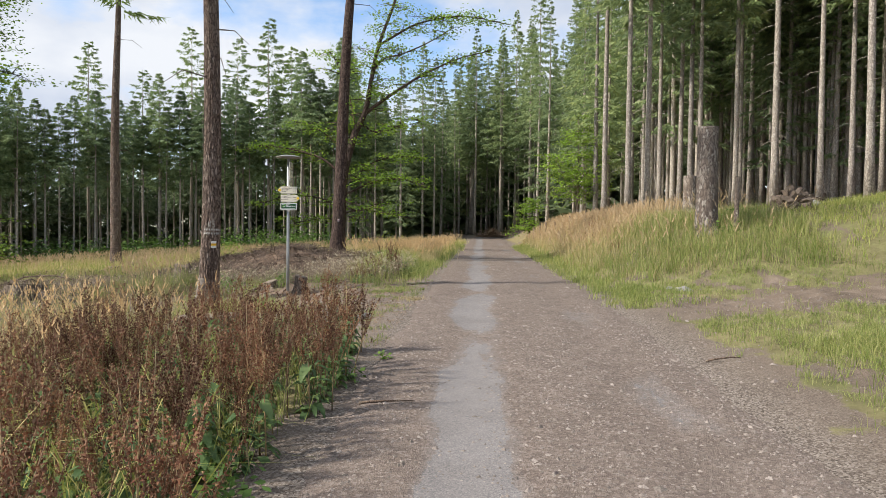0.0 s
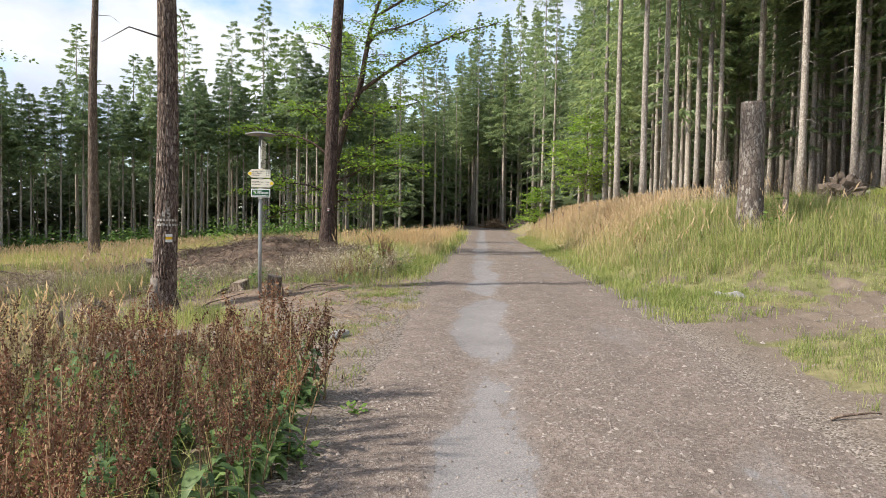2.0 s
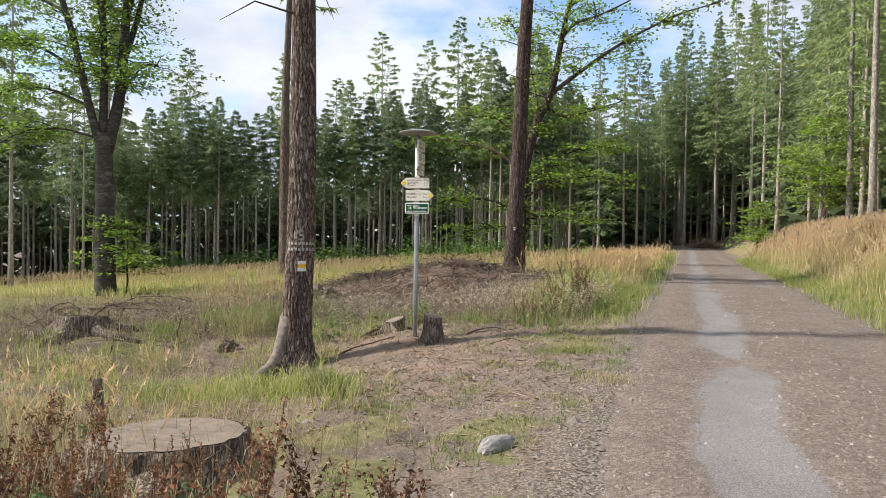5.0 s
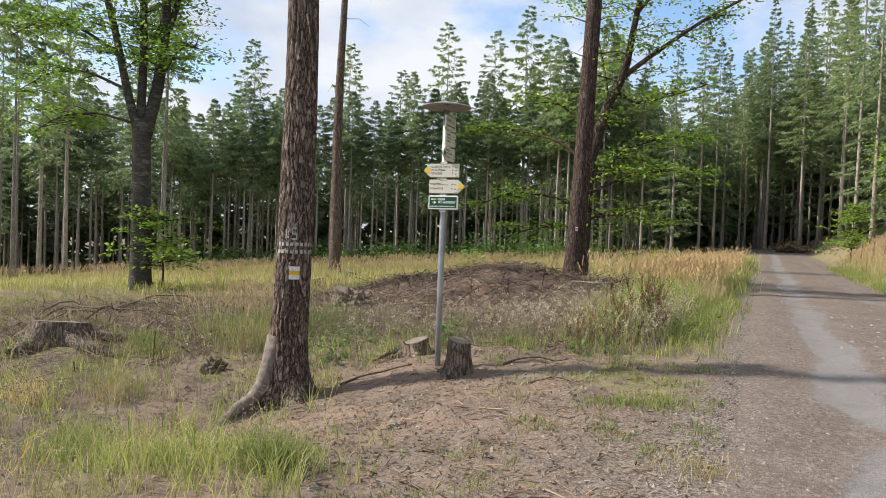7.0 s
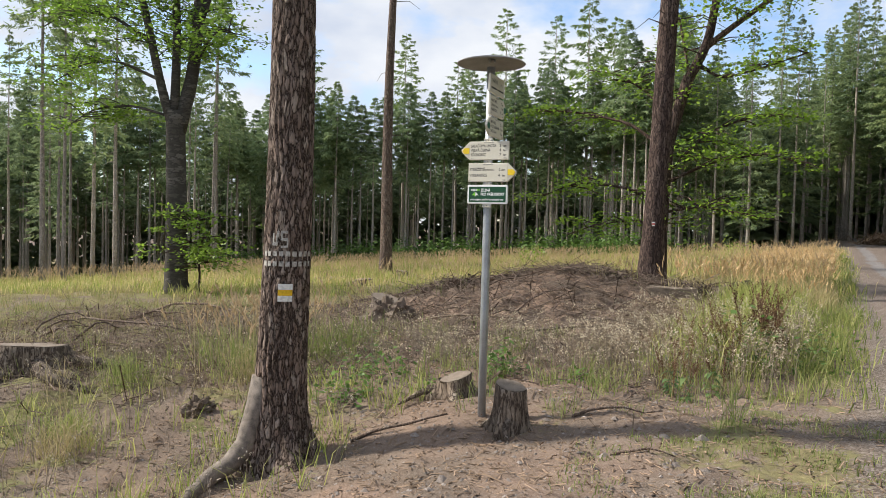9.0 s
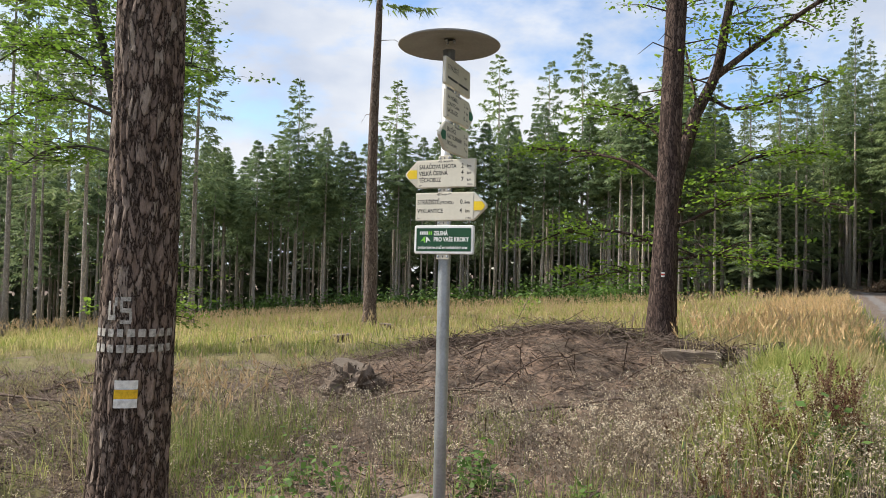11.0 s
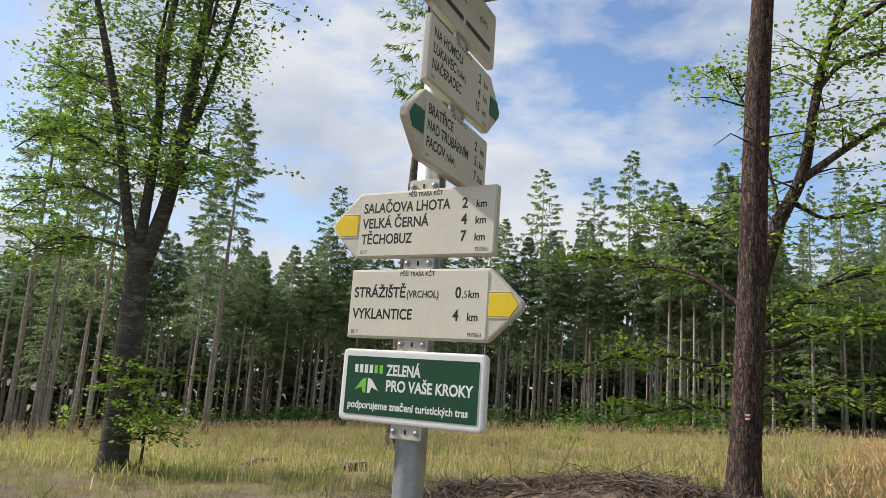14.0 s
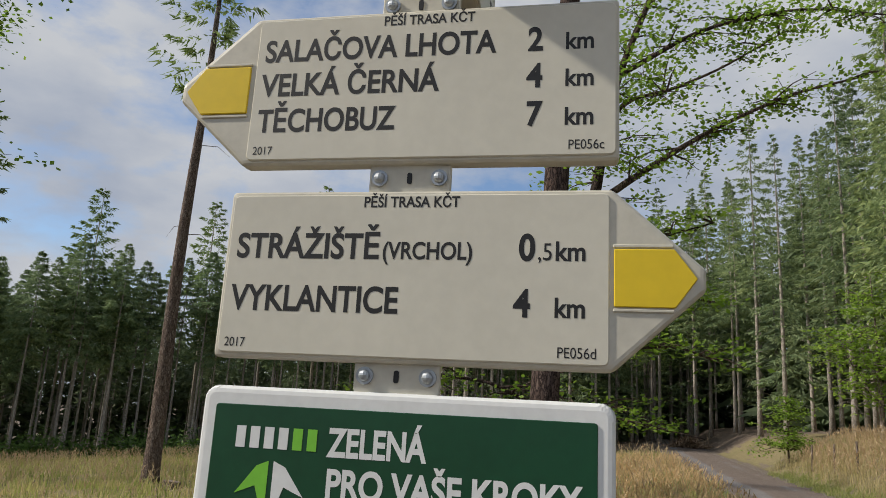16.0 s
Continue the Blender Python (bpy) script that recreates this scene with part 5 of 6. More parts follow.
# the bare root of the marked pine
rp = []
for out, up in ((0.10, 0.80), (0.17, 0.52), (0.27, 0.28), (0.42, 0.12), (0.62, 0.05), (0.82, 0.02), (0.98, -0.05)):
    x, y = -6.06 - 0.30 * out - 0.05 * math.sin(out * 4), 18.585 - 0.95 * out
    rp.append((x, y, float(ground(x, y)) + up))
stick("pine_root", rp, 0.125, 0.05, "bare weathered root running from the pine trunk", "root", PALE_WOOD, 12)


def root_plate(x, y, r, label, seed):
    g = np.random.default_rng(seed)
    ob = thing("root_plate", spot(x, y), label, "root plate")
    bm = bmesh.new()
    bmesh.ops.create_icosphere(bm, subdivisions=4, radius=r)
    for v in bm.verts:
        v.co += v.co.normalized() * r * (0.5 * noise.noise(v.co * 2.0 / r) + 0.3 * noise.noise(v.co * 6 / r))
        v.co.z = max(v.co.z * 0.85 + r * 0.4, -0.2)
    part("soil", bm, GROUND, ob)
    for k in range(14):
        a, e, ln = g.uniform(0, 6.28), g.uniform(0.1, 1.2), r * g.uniform(1.0, 1.5)
        d = np.array([math.cos(a) * math.cos(e), math.sin(a) * math.cos(e), math.sin(e)])
        p = np.stack([d * r * 0.5 + (0, 0, r * 0.3), d * ln * 0.9 + (0, 0, r * 0.35), d * ln + g.normal(0, 0.12 * r, 3) + (0, 0, r * 0.2)])
        child("root", mesh_np("root", *tube(p, [0.05 * r + 0.01, 0.04 * r, 0.01], 5), OLD_WOOD, True), ob)
    return ob


root_plate(10.1, 25.4, 0.55, "torn-up root plate with dry soil on the bank", 1)
root_plate(-9.3, 25.7, 0.40, "small torn-up root clump with soil", 2)
root_plate(-7.7, 19.2, 0.16, "small broken root clump by the pine", 3)

# ---- loose small things that nobody could count ----


def stuff(name, v, t, mat, label, category):
    return tagged(new(name, mesh_np(name, v, t, mat)), label, category, kind="stuff")


def scatter(n, x0, x1, y0, y1, want, seed):
    r = np.random.default_rng(seed)
    out = []
    got = 0
    while got < n:
        p = np.stack([r.uniform(x0, x1, n), r.uniform(y0, y1, n)], -1)
        p = p[r.uniform(0, 1, n) < want(p[:, 0], p[:, 1])]
        out.append(p)
        got += len(p)
        if len(out) > 40:
            break
    p = np.concatenate(out)[:n]
    return np.column_stack([p, ground(p[:, 0], p[:, 1])]), r


def pebbles(p, size, r):
    n = len(p)
    base = np.array([[1, 0, 0], [0.3, 0.95, 0], [-0.8, 0.6, 0], [-0.8, -0.6, 0], [0.3, -0.95, 0], [0.1, 0.1, 0.75], [-0.25, -0.1, 0.7]])
    tri = np.array([[0, 1, 5], [1, 2, 5], [2, 6, 5], [2, 3, 6], [3, 4, 6], [4, 0, 5], [4, 5, 6]])
    a = r.uniform(0, 6.28, n)
    jit = 1 + r.normal(0, 0.22, (n, 7, 3))
    v = base[None] * jit * (size[:, None] * np.stack([np.ones(n), r.uniform(0.55, 1, n), r.uniform(0.4, 0.9, n)], -1))[:, None]
    x = v[..., 0] * np.cos(a)[:, None] - v[..., 1] * np.sin(a)[:, None]
    y = v[..., 0] * np.sin(a)[:, None] + v[..., 1] * np.cos(a)[:, None]
    v = np.stack([x, y, v[..., 2] - 0.15 * size[:, None]], -1) + p[:, None]
    return v.reshape(-1, 3), (tri[None] + 7 * np.arange(n)[:, None, None]).reshape(-1, 3)


def loose_share(x, y):
    wheel_l, wheel_r = np.exp(-((x - 0.2) / 0.33) ** 2), 0.6 * np.exp(-((x - 1.95) / 0.4) ** 2)
    return np.clip(0.95 - 0.85 * (wheel_l + wheel_r), 0.06, 1)


p, r = scatter(20000, ROAD_LEFT - 0.45, ROAD_RIGHT + 0.5, 3.2, 17, loose_share, 71)
p[:, 2] = road_height(p[:, 0], p[:, 1])
stuff("gravel", *pebbles(p, 0.004 + 0.009 * r.gamma(1.1, 0.6, len(p)), r), PEBBLE, "loose grey-brown gravel stones on the road", "gravel")
p, r = scatter(9000, ROAD_LEFT - 0.45, ROAD_RIGHT + 0.6, 3.4, 13, loose_share, 79)
p[:, 2] = road_height(p[:, 0], p[:, 1])
stuff("gravel", *pebbles(p, 0.009 + 0.008 * r.gamma(1.2, 0.6, len(p)), r), PEBBLE, "coarse grey-brown stones on the road", "gravel")
p, r = scatter(7000, ROAD_LEFT - 0.3, ROAD_RIGHT + 0.3, 17, 45, loose_share, 72)
p[:, 2] = road_height(p[:, 0], p[:, 1])
stuff("gravel", *pebbles(p, 0.008 + 0.013 * r.gamma(1.2, 0.6, len(p)), r), PEBBLE, "loose grey-brown gravel stones on the road", "gravel")
p, r = scatter(11000, -7.5, -0.8, 10.5, 22, lambda x, y: 0.25 + 0.75 * cover(x, y)[2], 73)
stuff("gravel", *pebbles(p, 0.006 + 0.012 * r.gamma(1.2, 0.6, len(p)), r), PEBBLE, "small stones and clods on bare soil", "gravel")
p, r = scatter(3500, 2.9, 8, 7, 18, lambda x, y: 1 - 0.9 * cover(x, y)[0], 74)
stuff("gravel", *pebbles(p, 0.006 + 0.012 * r.gamma(1.2, 0.6, len(p)), r), PEBBLE, "small stones on the bare side track", "gravel")


def chips(p, ln, wid, r, flat=0.25):
    """Bark chips and broken twigs: flat slivers lying about."""
    n = len(p)
    a = r.uniform(0, 6.28, n)
    d = np.stack([np.cos(a), np.sin(a), r.normal(0, flat, n)], -1) * ln[:, None]
    s = np.stack([-np.sin(a), np.cos(a), r.normal(0, 0.3, n)], -1) * wid[:, None]
    up = np.array([0, 0, 1.0]) * (wid * 0.8)[:, None]
    c = p + (0, 0, 0.008)
    v = np.stack([c - d - s, c - d + s, c + d + s * 0.6, c + d - s * 0.6, c + up], 1).reshape(-1, 3)
    t = np.array([[0, 1, 4], [1, 2, 4], [2, 3, 4], [3, 0, 4]])
    return v, (t[None] + 5 * np.arange(n)[:, None, None]).reshape(-1, 3)


CHIP = blade_mat("bark_chips", [(0.1, (0.06, 0.042, 0.03)), (0.5, (0.18, 0.13, 0.096)), (0.8, (0.31, 0.225, 0.17)), (0.97, (0.46, 0.35, 0.27))], 0.0, 0.9)
p, r = scatter(34000, -16, -1.2, 13.5, 33, lambda x, y: 0.12 + 0.88 * cover(x, y)[2], 75)
stuff("bark_litter", *chips(p, r.gamma(1.4, 0.02, len(p)) + 0.006, r.uniform(0.002, 0.009, len(p)), r), CHIP, "reddish-brown bark chips and needles on the soil", "litter")
p, r = scatter(9000, -9, -0.9, 11, 20.5, lambda x, y: 0.25 + 0.75 * smooth(waves(x, y, 1.3, 120), -0.2, 0.5), 121)
stuff("bark_litter", *chips(p, r.gamma(1.4, 0.011, len(p)) + 0.008, r.uniform(0.002, 0.008, len(p)), r, 0.4), CHIP, "broken twigs, cones and bark pieces on trodden soil", "litter")
p, r = scatter(2600, -10.5, -3.4, 28.2, 31.2, lambda x, y: np.exp(-((y - 29.9 - 0.25 * np.sin(x * 2)) / 0.45) ** 2) * (0.4 + 0.6 * smooth(waves(x, y, 1.5, 122), -0.2, 0.4)), 123)
stuff("brushwood", *chips(p + np.column_stack([0 * p[:, 0], 0 * p[:, 0], r.uniform(0, 0.22, len(p))]), r.gamma(1.8, 0.12, len(p)) + 0.06, r.uniform(0.005, 0.014, len(p)), r, 0.2), TWIG, "tangled dark twigs along the crest of the mound", "brushwood")
p, r = scatter(3600, -11, -3.2, 20.5, 27.5, lambda x, y: 0.15 + 0.85 * smooth(waves(x, y, 1.2, 133), -0.1, 0.5), 134)
stuff("brushwood", *chips(p + np.column_stack([0 * p[:, 0], 0 * p[:, 0], r.uniform(0, 0.07, len(p))]), r.gamma(1.6, 0.06, len(p)) + 0.03, r.uniform(0.004, 0.013, len(p)), r, 0.25), TWIG, "dark broken twigs and debris before the mound", "brushwood")
p, r = scatter(4200, -14, -3.2, 22.5, 32, lambda x, y: np.exp(-((x + 7.5) ** 2 / 14 + (y - 28.3) ** 2 / 9)) + 0.12, 76)
stuff("brushwood", *chips(p + np.column_stack([0 * p[:, 0], 0 * p[:, 0], r.uniform(0, 0.13, len(p))]), r.gamma(1.8, 0.12, len(p)) + 0.05, r.uniform(0.004, 0.011, len(p)), r, 0.35), TWIG, "heap of grey-brown twigs and forest debris", "brushwood")
p, r = scatter(3800, -19, -8.5, 16.5, 27, lambda x, y: 0.15 + np.exp(-((x + 11.5) ** 2 / 6 + (y - 20.5) ** 2 / 4)) + np.exp(-((x + 15) ** 2 / 8 + (y - 24) ** 2 / 3)), 77)
stuff("brushwood", *chips(p + np.column_stack([0 * p[:, 0], 0 * p[:, 0], r.uniform(0, 0.12, len(p))]), r.gamma(1.8, 0.15, len(p)) + 0.05, r.uniform(0.004, 0.011, len(p)), r, 0.3), TWIG, "scattered grey twigs on the cleared ground", "brushwood")
p, r = scatter(900, -0.6, 4.2, 90, 95, lambda x, y: np.exp(-((x - 1.8) / 1.2) ** 2), 78)
p[:, 2] += r.uniform(0, 0.9, len(p)) * np.exp(-((p[:, 0] - 1.8) / 1.0) ** 2)
stuff("brush_pile", *chips(p, r.gamma(2, 0.2, len(p)) + 0.1, r.uniform(0.015, 0.05, len(p)), r, 0.4), CHIP, "reddish-brown brush pile at the road's end", "brush pile")

# ---- grasses ----


def blades(p, h, w, lean, r, bend=1.0):
    n = len(p)
    a, f = r.uniform(0, 6.28, n), r.uniform(0, 6.28, n)
    d = np.stack([np.cos(a), np.sin(a), 0 * a], -1)
    s = np.stack([np.cos(f), np.sin(f), 0 * f], -1) * w[:, None]
    base = p - (0, 0, 0.02)
    mid = base + d * (h * lean * 0.35)[:, None] + np.array([0, 0, 1.0]) * (h * 0.6)[:, None]
    tip = base + d * (h * lean * bend)[:, None] + np.array([0, 0, 1.0]) * (h * (1 - 0.35 * lean))[:, None]
    v = np.stack([base - s, base + s, mid - s * 0.7, mid + s * 0.7, tip], 1).reshape(-1, 3)
    t = np.array([[0, 1, 3], [0, 3, 2], [2, 3, 4]])
    return (v, (t[None] + 5 * np.arange(n)[:, None, None]).reshape(-1, 3)), tip, d


def plumes(tip, d, size, per, r):
    n = len(tip)
    c = np.repeat(tip, per, 0) - (np.repeat(d, per, 0) * 0.5 + (0, 0, 0.9)) * (r.uniform(0, 1, n * per) * np.repeat(size, per))[:, None]
    dirs = np.repeat(d, per, 0) * 0.5 + (0, 0, 0.9) + r.normal(0, 0.25, (n * per, 3))
    return flakes(c, dirs, np.repeat(size, per) * r.uniform(0.3, 0.5, n * per), np.repeat(size, per) * 0.05, r)


def grass(n, box, want, hh, ww, lean, mat, label, seed, clump=0.0):
    p, r = scatter(n, *box, want, seed)
    if clump:
        k = np.repeat(np.arange(0, len(p), 12), 12)[:len(p)]
        p[:, :2] = p[k, :2] + r.normal(0, clump, (len(p), 2))
        p[:, 2] = ground(p[:, 0], p[:, 1])
    h = r.uniform(*hh, len(p)) * (0.6 + 0.4 * r.random(len(p)))
    (v, t), tip, d = blades(p, h, r.uniform(*ww, len(p)), np.clip(r.normal(lean, 0.25, len(p)), 0.05, 1.2), r)
    return stuff("grass", v, t, mat, label, "grass")


def plume_grass(n, box, want, hh, label, seed, ps=0.16, per=9, w=(0.002, 0.004)):
    p, r = scatter(n, *box, want, seed)
    h = r.uniform(*hh, len(p))
    (v, t), tip, d = blades(p, h, r.uniform(*w, len(p)), np.clip(r.normal(0.25, 0.15, len(p)), 0.03, 0.8), r)
    stuff("plume_grass", v, t, TAN_GRASS, label, "grass")
    stuff("plume_grass", *plumes(tip, d, ps * r.uniform(0.7, 1.3, len(p)), per, r), PLUME, label, "grass")


def bankish(x, y):
    return smooth(x, 3.3, 4.6) * smooth(y, 18, 21.5) * (x < 16)


def meadowish(x, y):
    return np.clip(smooth(y - 0.2 * x, 32.5, 37) * (y < 84 - 0.3 * np.abs(x + 24)), 0, 1) * (x < -1.2)


LAWN = "short green grass beside the gravel road"
grass(34000, (3.2, 7.5, 5, 11.5), lambda x, y: smooth(x - 0.1 * y, 3.0, 3.7) * (0.1 + cover(x, y)[0]), (0.10, 0.30), (0.002, 0.0045), 0.55, GREEN_GRASS, LAWN, 80, 0.05)
grass(36000, (2.95, 9.5, 4.5, 19), lambda x, y: cover(x, y)[0] ** 1.5, (0.07, 0.22), (0.0025, 0.005), 0.5, GREEN_GRASS, LAWN, 81, 0.06)
grass(15000, (2.7, 5.0, 15, 60), lambda x, y: np.exp(-((x - 3.4) / 0.7) ** 2), (0.12, 0.35), (0.004, 0.008), 0.5, GREEN_GRASS, LAWN, 82, 0.08)
grass(4500, (3.4, 9, 18.5, 30), bankish, (0.3, 0.85), (0.004, 0.008), 0.45, TAN_GRASS, "dry straw-coloured grass mixed into the bank", 132, 0.12)
grass(16000, (3.4, 9, 18, 30), lambda x, y: bankish(x, y) * (0.35 + 0.65 * smooth(x, 4.5, 6)), (0.3, 0.85), (0.004, 0.008), 0.45, GREEN_GRASS, "long green grass on the bank", 83, 0.12)
grass(13000, (8.2, 16, 19, 34), bankish, (0.15, 0.45), (0.006, 0.011), 0.5, GREEN_GRASS, "short green grass on top of the bank", 101, 0.15)
grass(15000, (3.4, 9.5, 23, 64), lambda x, y: bankish(x, y) * (0.25 + 0.75 * smooth(y + 1.2 * (5 - x), 24, 29)), (0.4, 0.9), (0.005, 0.010), 0.45, TAN_GRASS, "tall dry straw-coloured grass on the bank", 84, 0.12)
plume_grass(5200, (3.5, 11, 20, 60), lambda x, y: bankish(x, y) * (0.12 + 0.88 * smooth(y + 1.2 * (5 - x), 24, 29)) * np.exp(-((x - 5.6) / 2.2) ** 2), (0.75, 1.15), "tall dry reed grass with tan plumes", 85, 0.2, 9, (0.003, 0.006))
grass(19000, (-45, -1.2, 29, 70), lambda x, y: meadowish(x, y) * smooth(waves(x, y, 5, 112), -0.1, 0.25), (0.25, 0.6), (0.010, 0.020), 0.45, GREEN_GRASS, "fresh green meadow grass", 113, 0.25)
grass(40000, (-55, -1.2, 27, 80), lambda x, y: meadowish(x, y) * (0.35 + 0.65 * np.exp(-np.clip(y - 34, 0, None) / 22)), (0.25, 0.65), (0.010, 0.022), 0.45, MEADOW, "green and straw-coloured meadow grass", 86, 0.25)
grass(8000, (-55, -1.2, 33, 80), lambda x, y: meadowish(x, y) * (0.3 + 0.7 * smooth(waves(x, y, 5, 90), -0.1, 0.5)), (0.4, 0.8), (0.008, 0.018), 0.4, TAN_GRASS, "dry straw-coloured meadow grass", 87, 0.25)
plume_grass(6000, (-50, -1.5, 34, 80), lambda x, y: meadowish(x, y) * (0.25 + 0.75 * smooth(waves(x, y, 6, 91), -0.2, 0.5)), (0.7, 1.1), "reed grass with tan plumes in the meadow", 88, 0.24, 7, (0.005, 0.009))
grass(11000, (-3.6, -0.9, 20.5, 60), lambda x, y: np.exp(-((x + 1.9) / 0.9) ** 2) * smooth(y, 20.5, 24), (0.12, 0.4), (0.004, 0.008), 0.5, GREEN_GRASS, "green grass along the road's verge", 89, 0.1)
grass(5000, (-3.9, -1.2, 20.5, 29), lambda x, y: smooth(y, 20.5, 23.5) * smooth(x, -3.9, -3), (0.15, 0.5), (0.004, 0.008), 0.5, GREEN_GRASS, "long green grass along the verge", 100, 0.12)
plume_grass(2200, (-4.8, -1.6, 26, 60), lambda x, y: smooth(y, 27, 33), (0.6, 1.0), "reed grass with tan plumes beside the road", 90, 0.2, 9, (0.003, 0.006))
grass(7000, (-4.5, -1.6, 26, 36), lambda x, y: smooth(y, 28, 32), (0.3, 0.7), (0.004, 0.009), 0.5, TAN_GRASS, "dry grass along the road's verge", 91, 0.12)
grass(5200, (-3.3, -1.3, 21.5, 29), lambda x, y: smooth(y, 21.5, 24) * smooth(waves(x, y, 0.9, 105), -0.2, 0.3) * smooth(-x, 1.9, 2.6), (0.45, 1.0), (0.004, 0.009), 0.55, GREEN_GRASS, "tall arching green grass along the verge", 106, 0.12)
grass(1500, (-6.6, -2.9, 14.4, 16.4), lambda x, y: np.exp(-((x + 4.75) / 0.8) ** 2 - ((y - 15.15) / 0.4) ** 2) + 0.25 * smooth(waves(x, y, 0.8, 108), 0.25, 0.5), (0.15, 0.5), (0.003, 0.006), 0.6, GREEN_GRASS, "long loose green grass on trodden soil", 109, 0.09)
grass(1700, (-11, -5.3, 14.5, 20.5), lambda x, y: smooth(waves(x, y, 1.1, 110), 0.25, 0.5), (0.2, 0.6), (0.003, 0.006), 0.55, GREEN_GRASS, "green grass tufts on cleared ground", 111, 0.09)
grass(5000, (-3.2, -0.95, 11.0, 21), lambda x, y: smooth(waves(x, y, 1.6, 95), 0.05, 0.4), (0.05, 0.14), (0.003, 0.005), 0.6, GREEN_GRASS, "low patchy grass on trodden soil", 92, 0.06)
grass(20000, (-28, -5, 13, 34), lambda x, y: (1 - cover(x, y)[2]) ** 3 * smooth(waves(x, y, 2.2, 96), -0.1, 0.4) * (0.3 + 0.7 * smooth(y, 15, 20)), (0.15, 0.55), (0.003, 0.006), 0.55, TAN_GRASS, "dry yellowish grass on cleared ground", 93, 0.12)
grass(8500, (-28, -4.8, 12, 34), lambda x, y: (1 - cover(x, y)[2]) * smooth(waves(x, y, 1.5, 97), 0.2, 0.5) * (0.35 + 0.65 * smooth(y, 15, 20)), (0.15, 0.5), (0.003, 0.006), 0.5, GREEN_GRASS, "tufts of green grass on cleared ground", 94, 0.10)
grass(2600, (-8.5, -2.0, 19.8, 24.5), lambda x, y: smooth(waves(x, y, 0.9, 124), 0.0, 0.4), (0.15, 0.5), (0.003, 0.006), 0.5, GREEN_GRASS, "green grass blades between dry weeds", 125, 0.07)
plume_grass(170, (-9.9, -7.6, 20.4, 22.6), lambda x, y: np.exp(-((x + 8.7) ** 2 + (y - 21.4) ** 2) / 0.8), (0.75, 1.2), "clump of tall reed grass behind the pine", 130, 0.18, 9)
grass(900, (-10, -7.4, 20.2, 22.8), lambda x, y: np.exp(-((x + 8.6) ** 2 + (y - 21.3) ** 2) / 1.0), (0.5, 0.95), (0.003, 0.006), 0.5, GREEN_GRASS, "clump of tall green grass behind the pine", 131, 0.07)
plume_grass(1900, (-9.5, -3.4, 5.5, 13.0), lambda x, y: smooth(-x, 3.0, 4.6), (0.6, 1.05), "feathery tan grass behind the dock plants", 126, 0.14, 7)
grass(420, (-3.6, -1.25, 2.8, 7.5), lambda x, y: 0.8 + 0 * x, (0.7, 1.2), (0.004, 0.008), 0.95, MEADOW, "long arching pale grass before the dock plants", 127, 0.12)
grass(11000, (-9, -2.2, 4.5, 14.5), lambda x, y: smooth(-x, 2.2, 4), (0.25, 0.7), (0.002, 0.005), 0.6, TAN_GRASS, "dry grass between dock plants", 98, 0.12)
grass(6000, (-6.5, -1.3, 2.6, 11), lambda x, y: 0.8 + 0 * x, (0.3, 0.85), (0.003, 0.006), 0.7, GREEN_GRASS, "long green grass between dock plants", 99, 0.10)


def tuft(x, y, h, n, mat, label, seed, spread=0.10):
    r = np.random.default_rng(seed)
    p = np.column_stack([r.normal(0, spread, n), r.normal(0, spread, n), 0 * np.ones(n)])
    (v, t), _, _ = blades(p, r.uniform(0.5, 1, n) * h, r.uniform(0.002, 0.004, n), np.clip(r.normal(0.6, 0.3, n), 0.1, 1.3), r)
    ob = new("grass_tuft", mesh_np("grass_tuft", v, t, mat))
    ob.location = spot(x, y)
    return tagged(ob, label, "grass tuft", kind="stuff")


tuft(-3.78, 15.25, 0.42, 520, GREEN_GRASS, "dense dark green rush tuft on bare soil", 1, 0.09)
for i, (x, y, h) in enumerate(((-5.4, 15.6, 0.3), (-5.9, 15.3, 0.35), (-6.4, 15.8, 0.3), (-8.0, 20.4, 0.75), (-9.2, 19.4, 0.6), (-7.6, 21.6, 0.5), (-1.0, 16.3, 0.14), (-1.45, 18.25, 0.18), (-1.8, 18.1, 0.16), (-8.1, 17.9, 0.5), (-8.5, 18.2, 0.45), (-3.9, 15.5, 0.2), (-8.6, 17.0, 0.5), (-6.9, 16.4, 0.3))):
    tuft(x, y, h, 240, GREEN_GRASS if i % 3 else TAN_GRASS, "loose grass tuft on cleared ground", 10 + i, 0.16)

# ---- dock plants ----


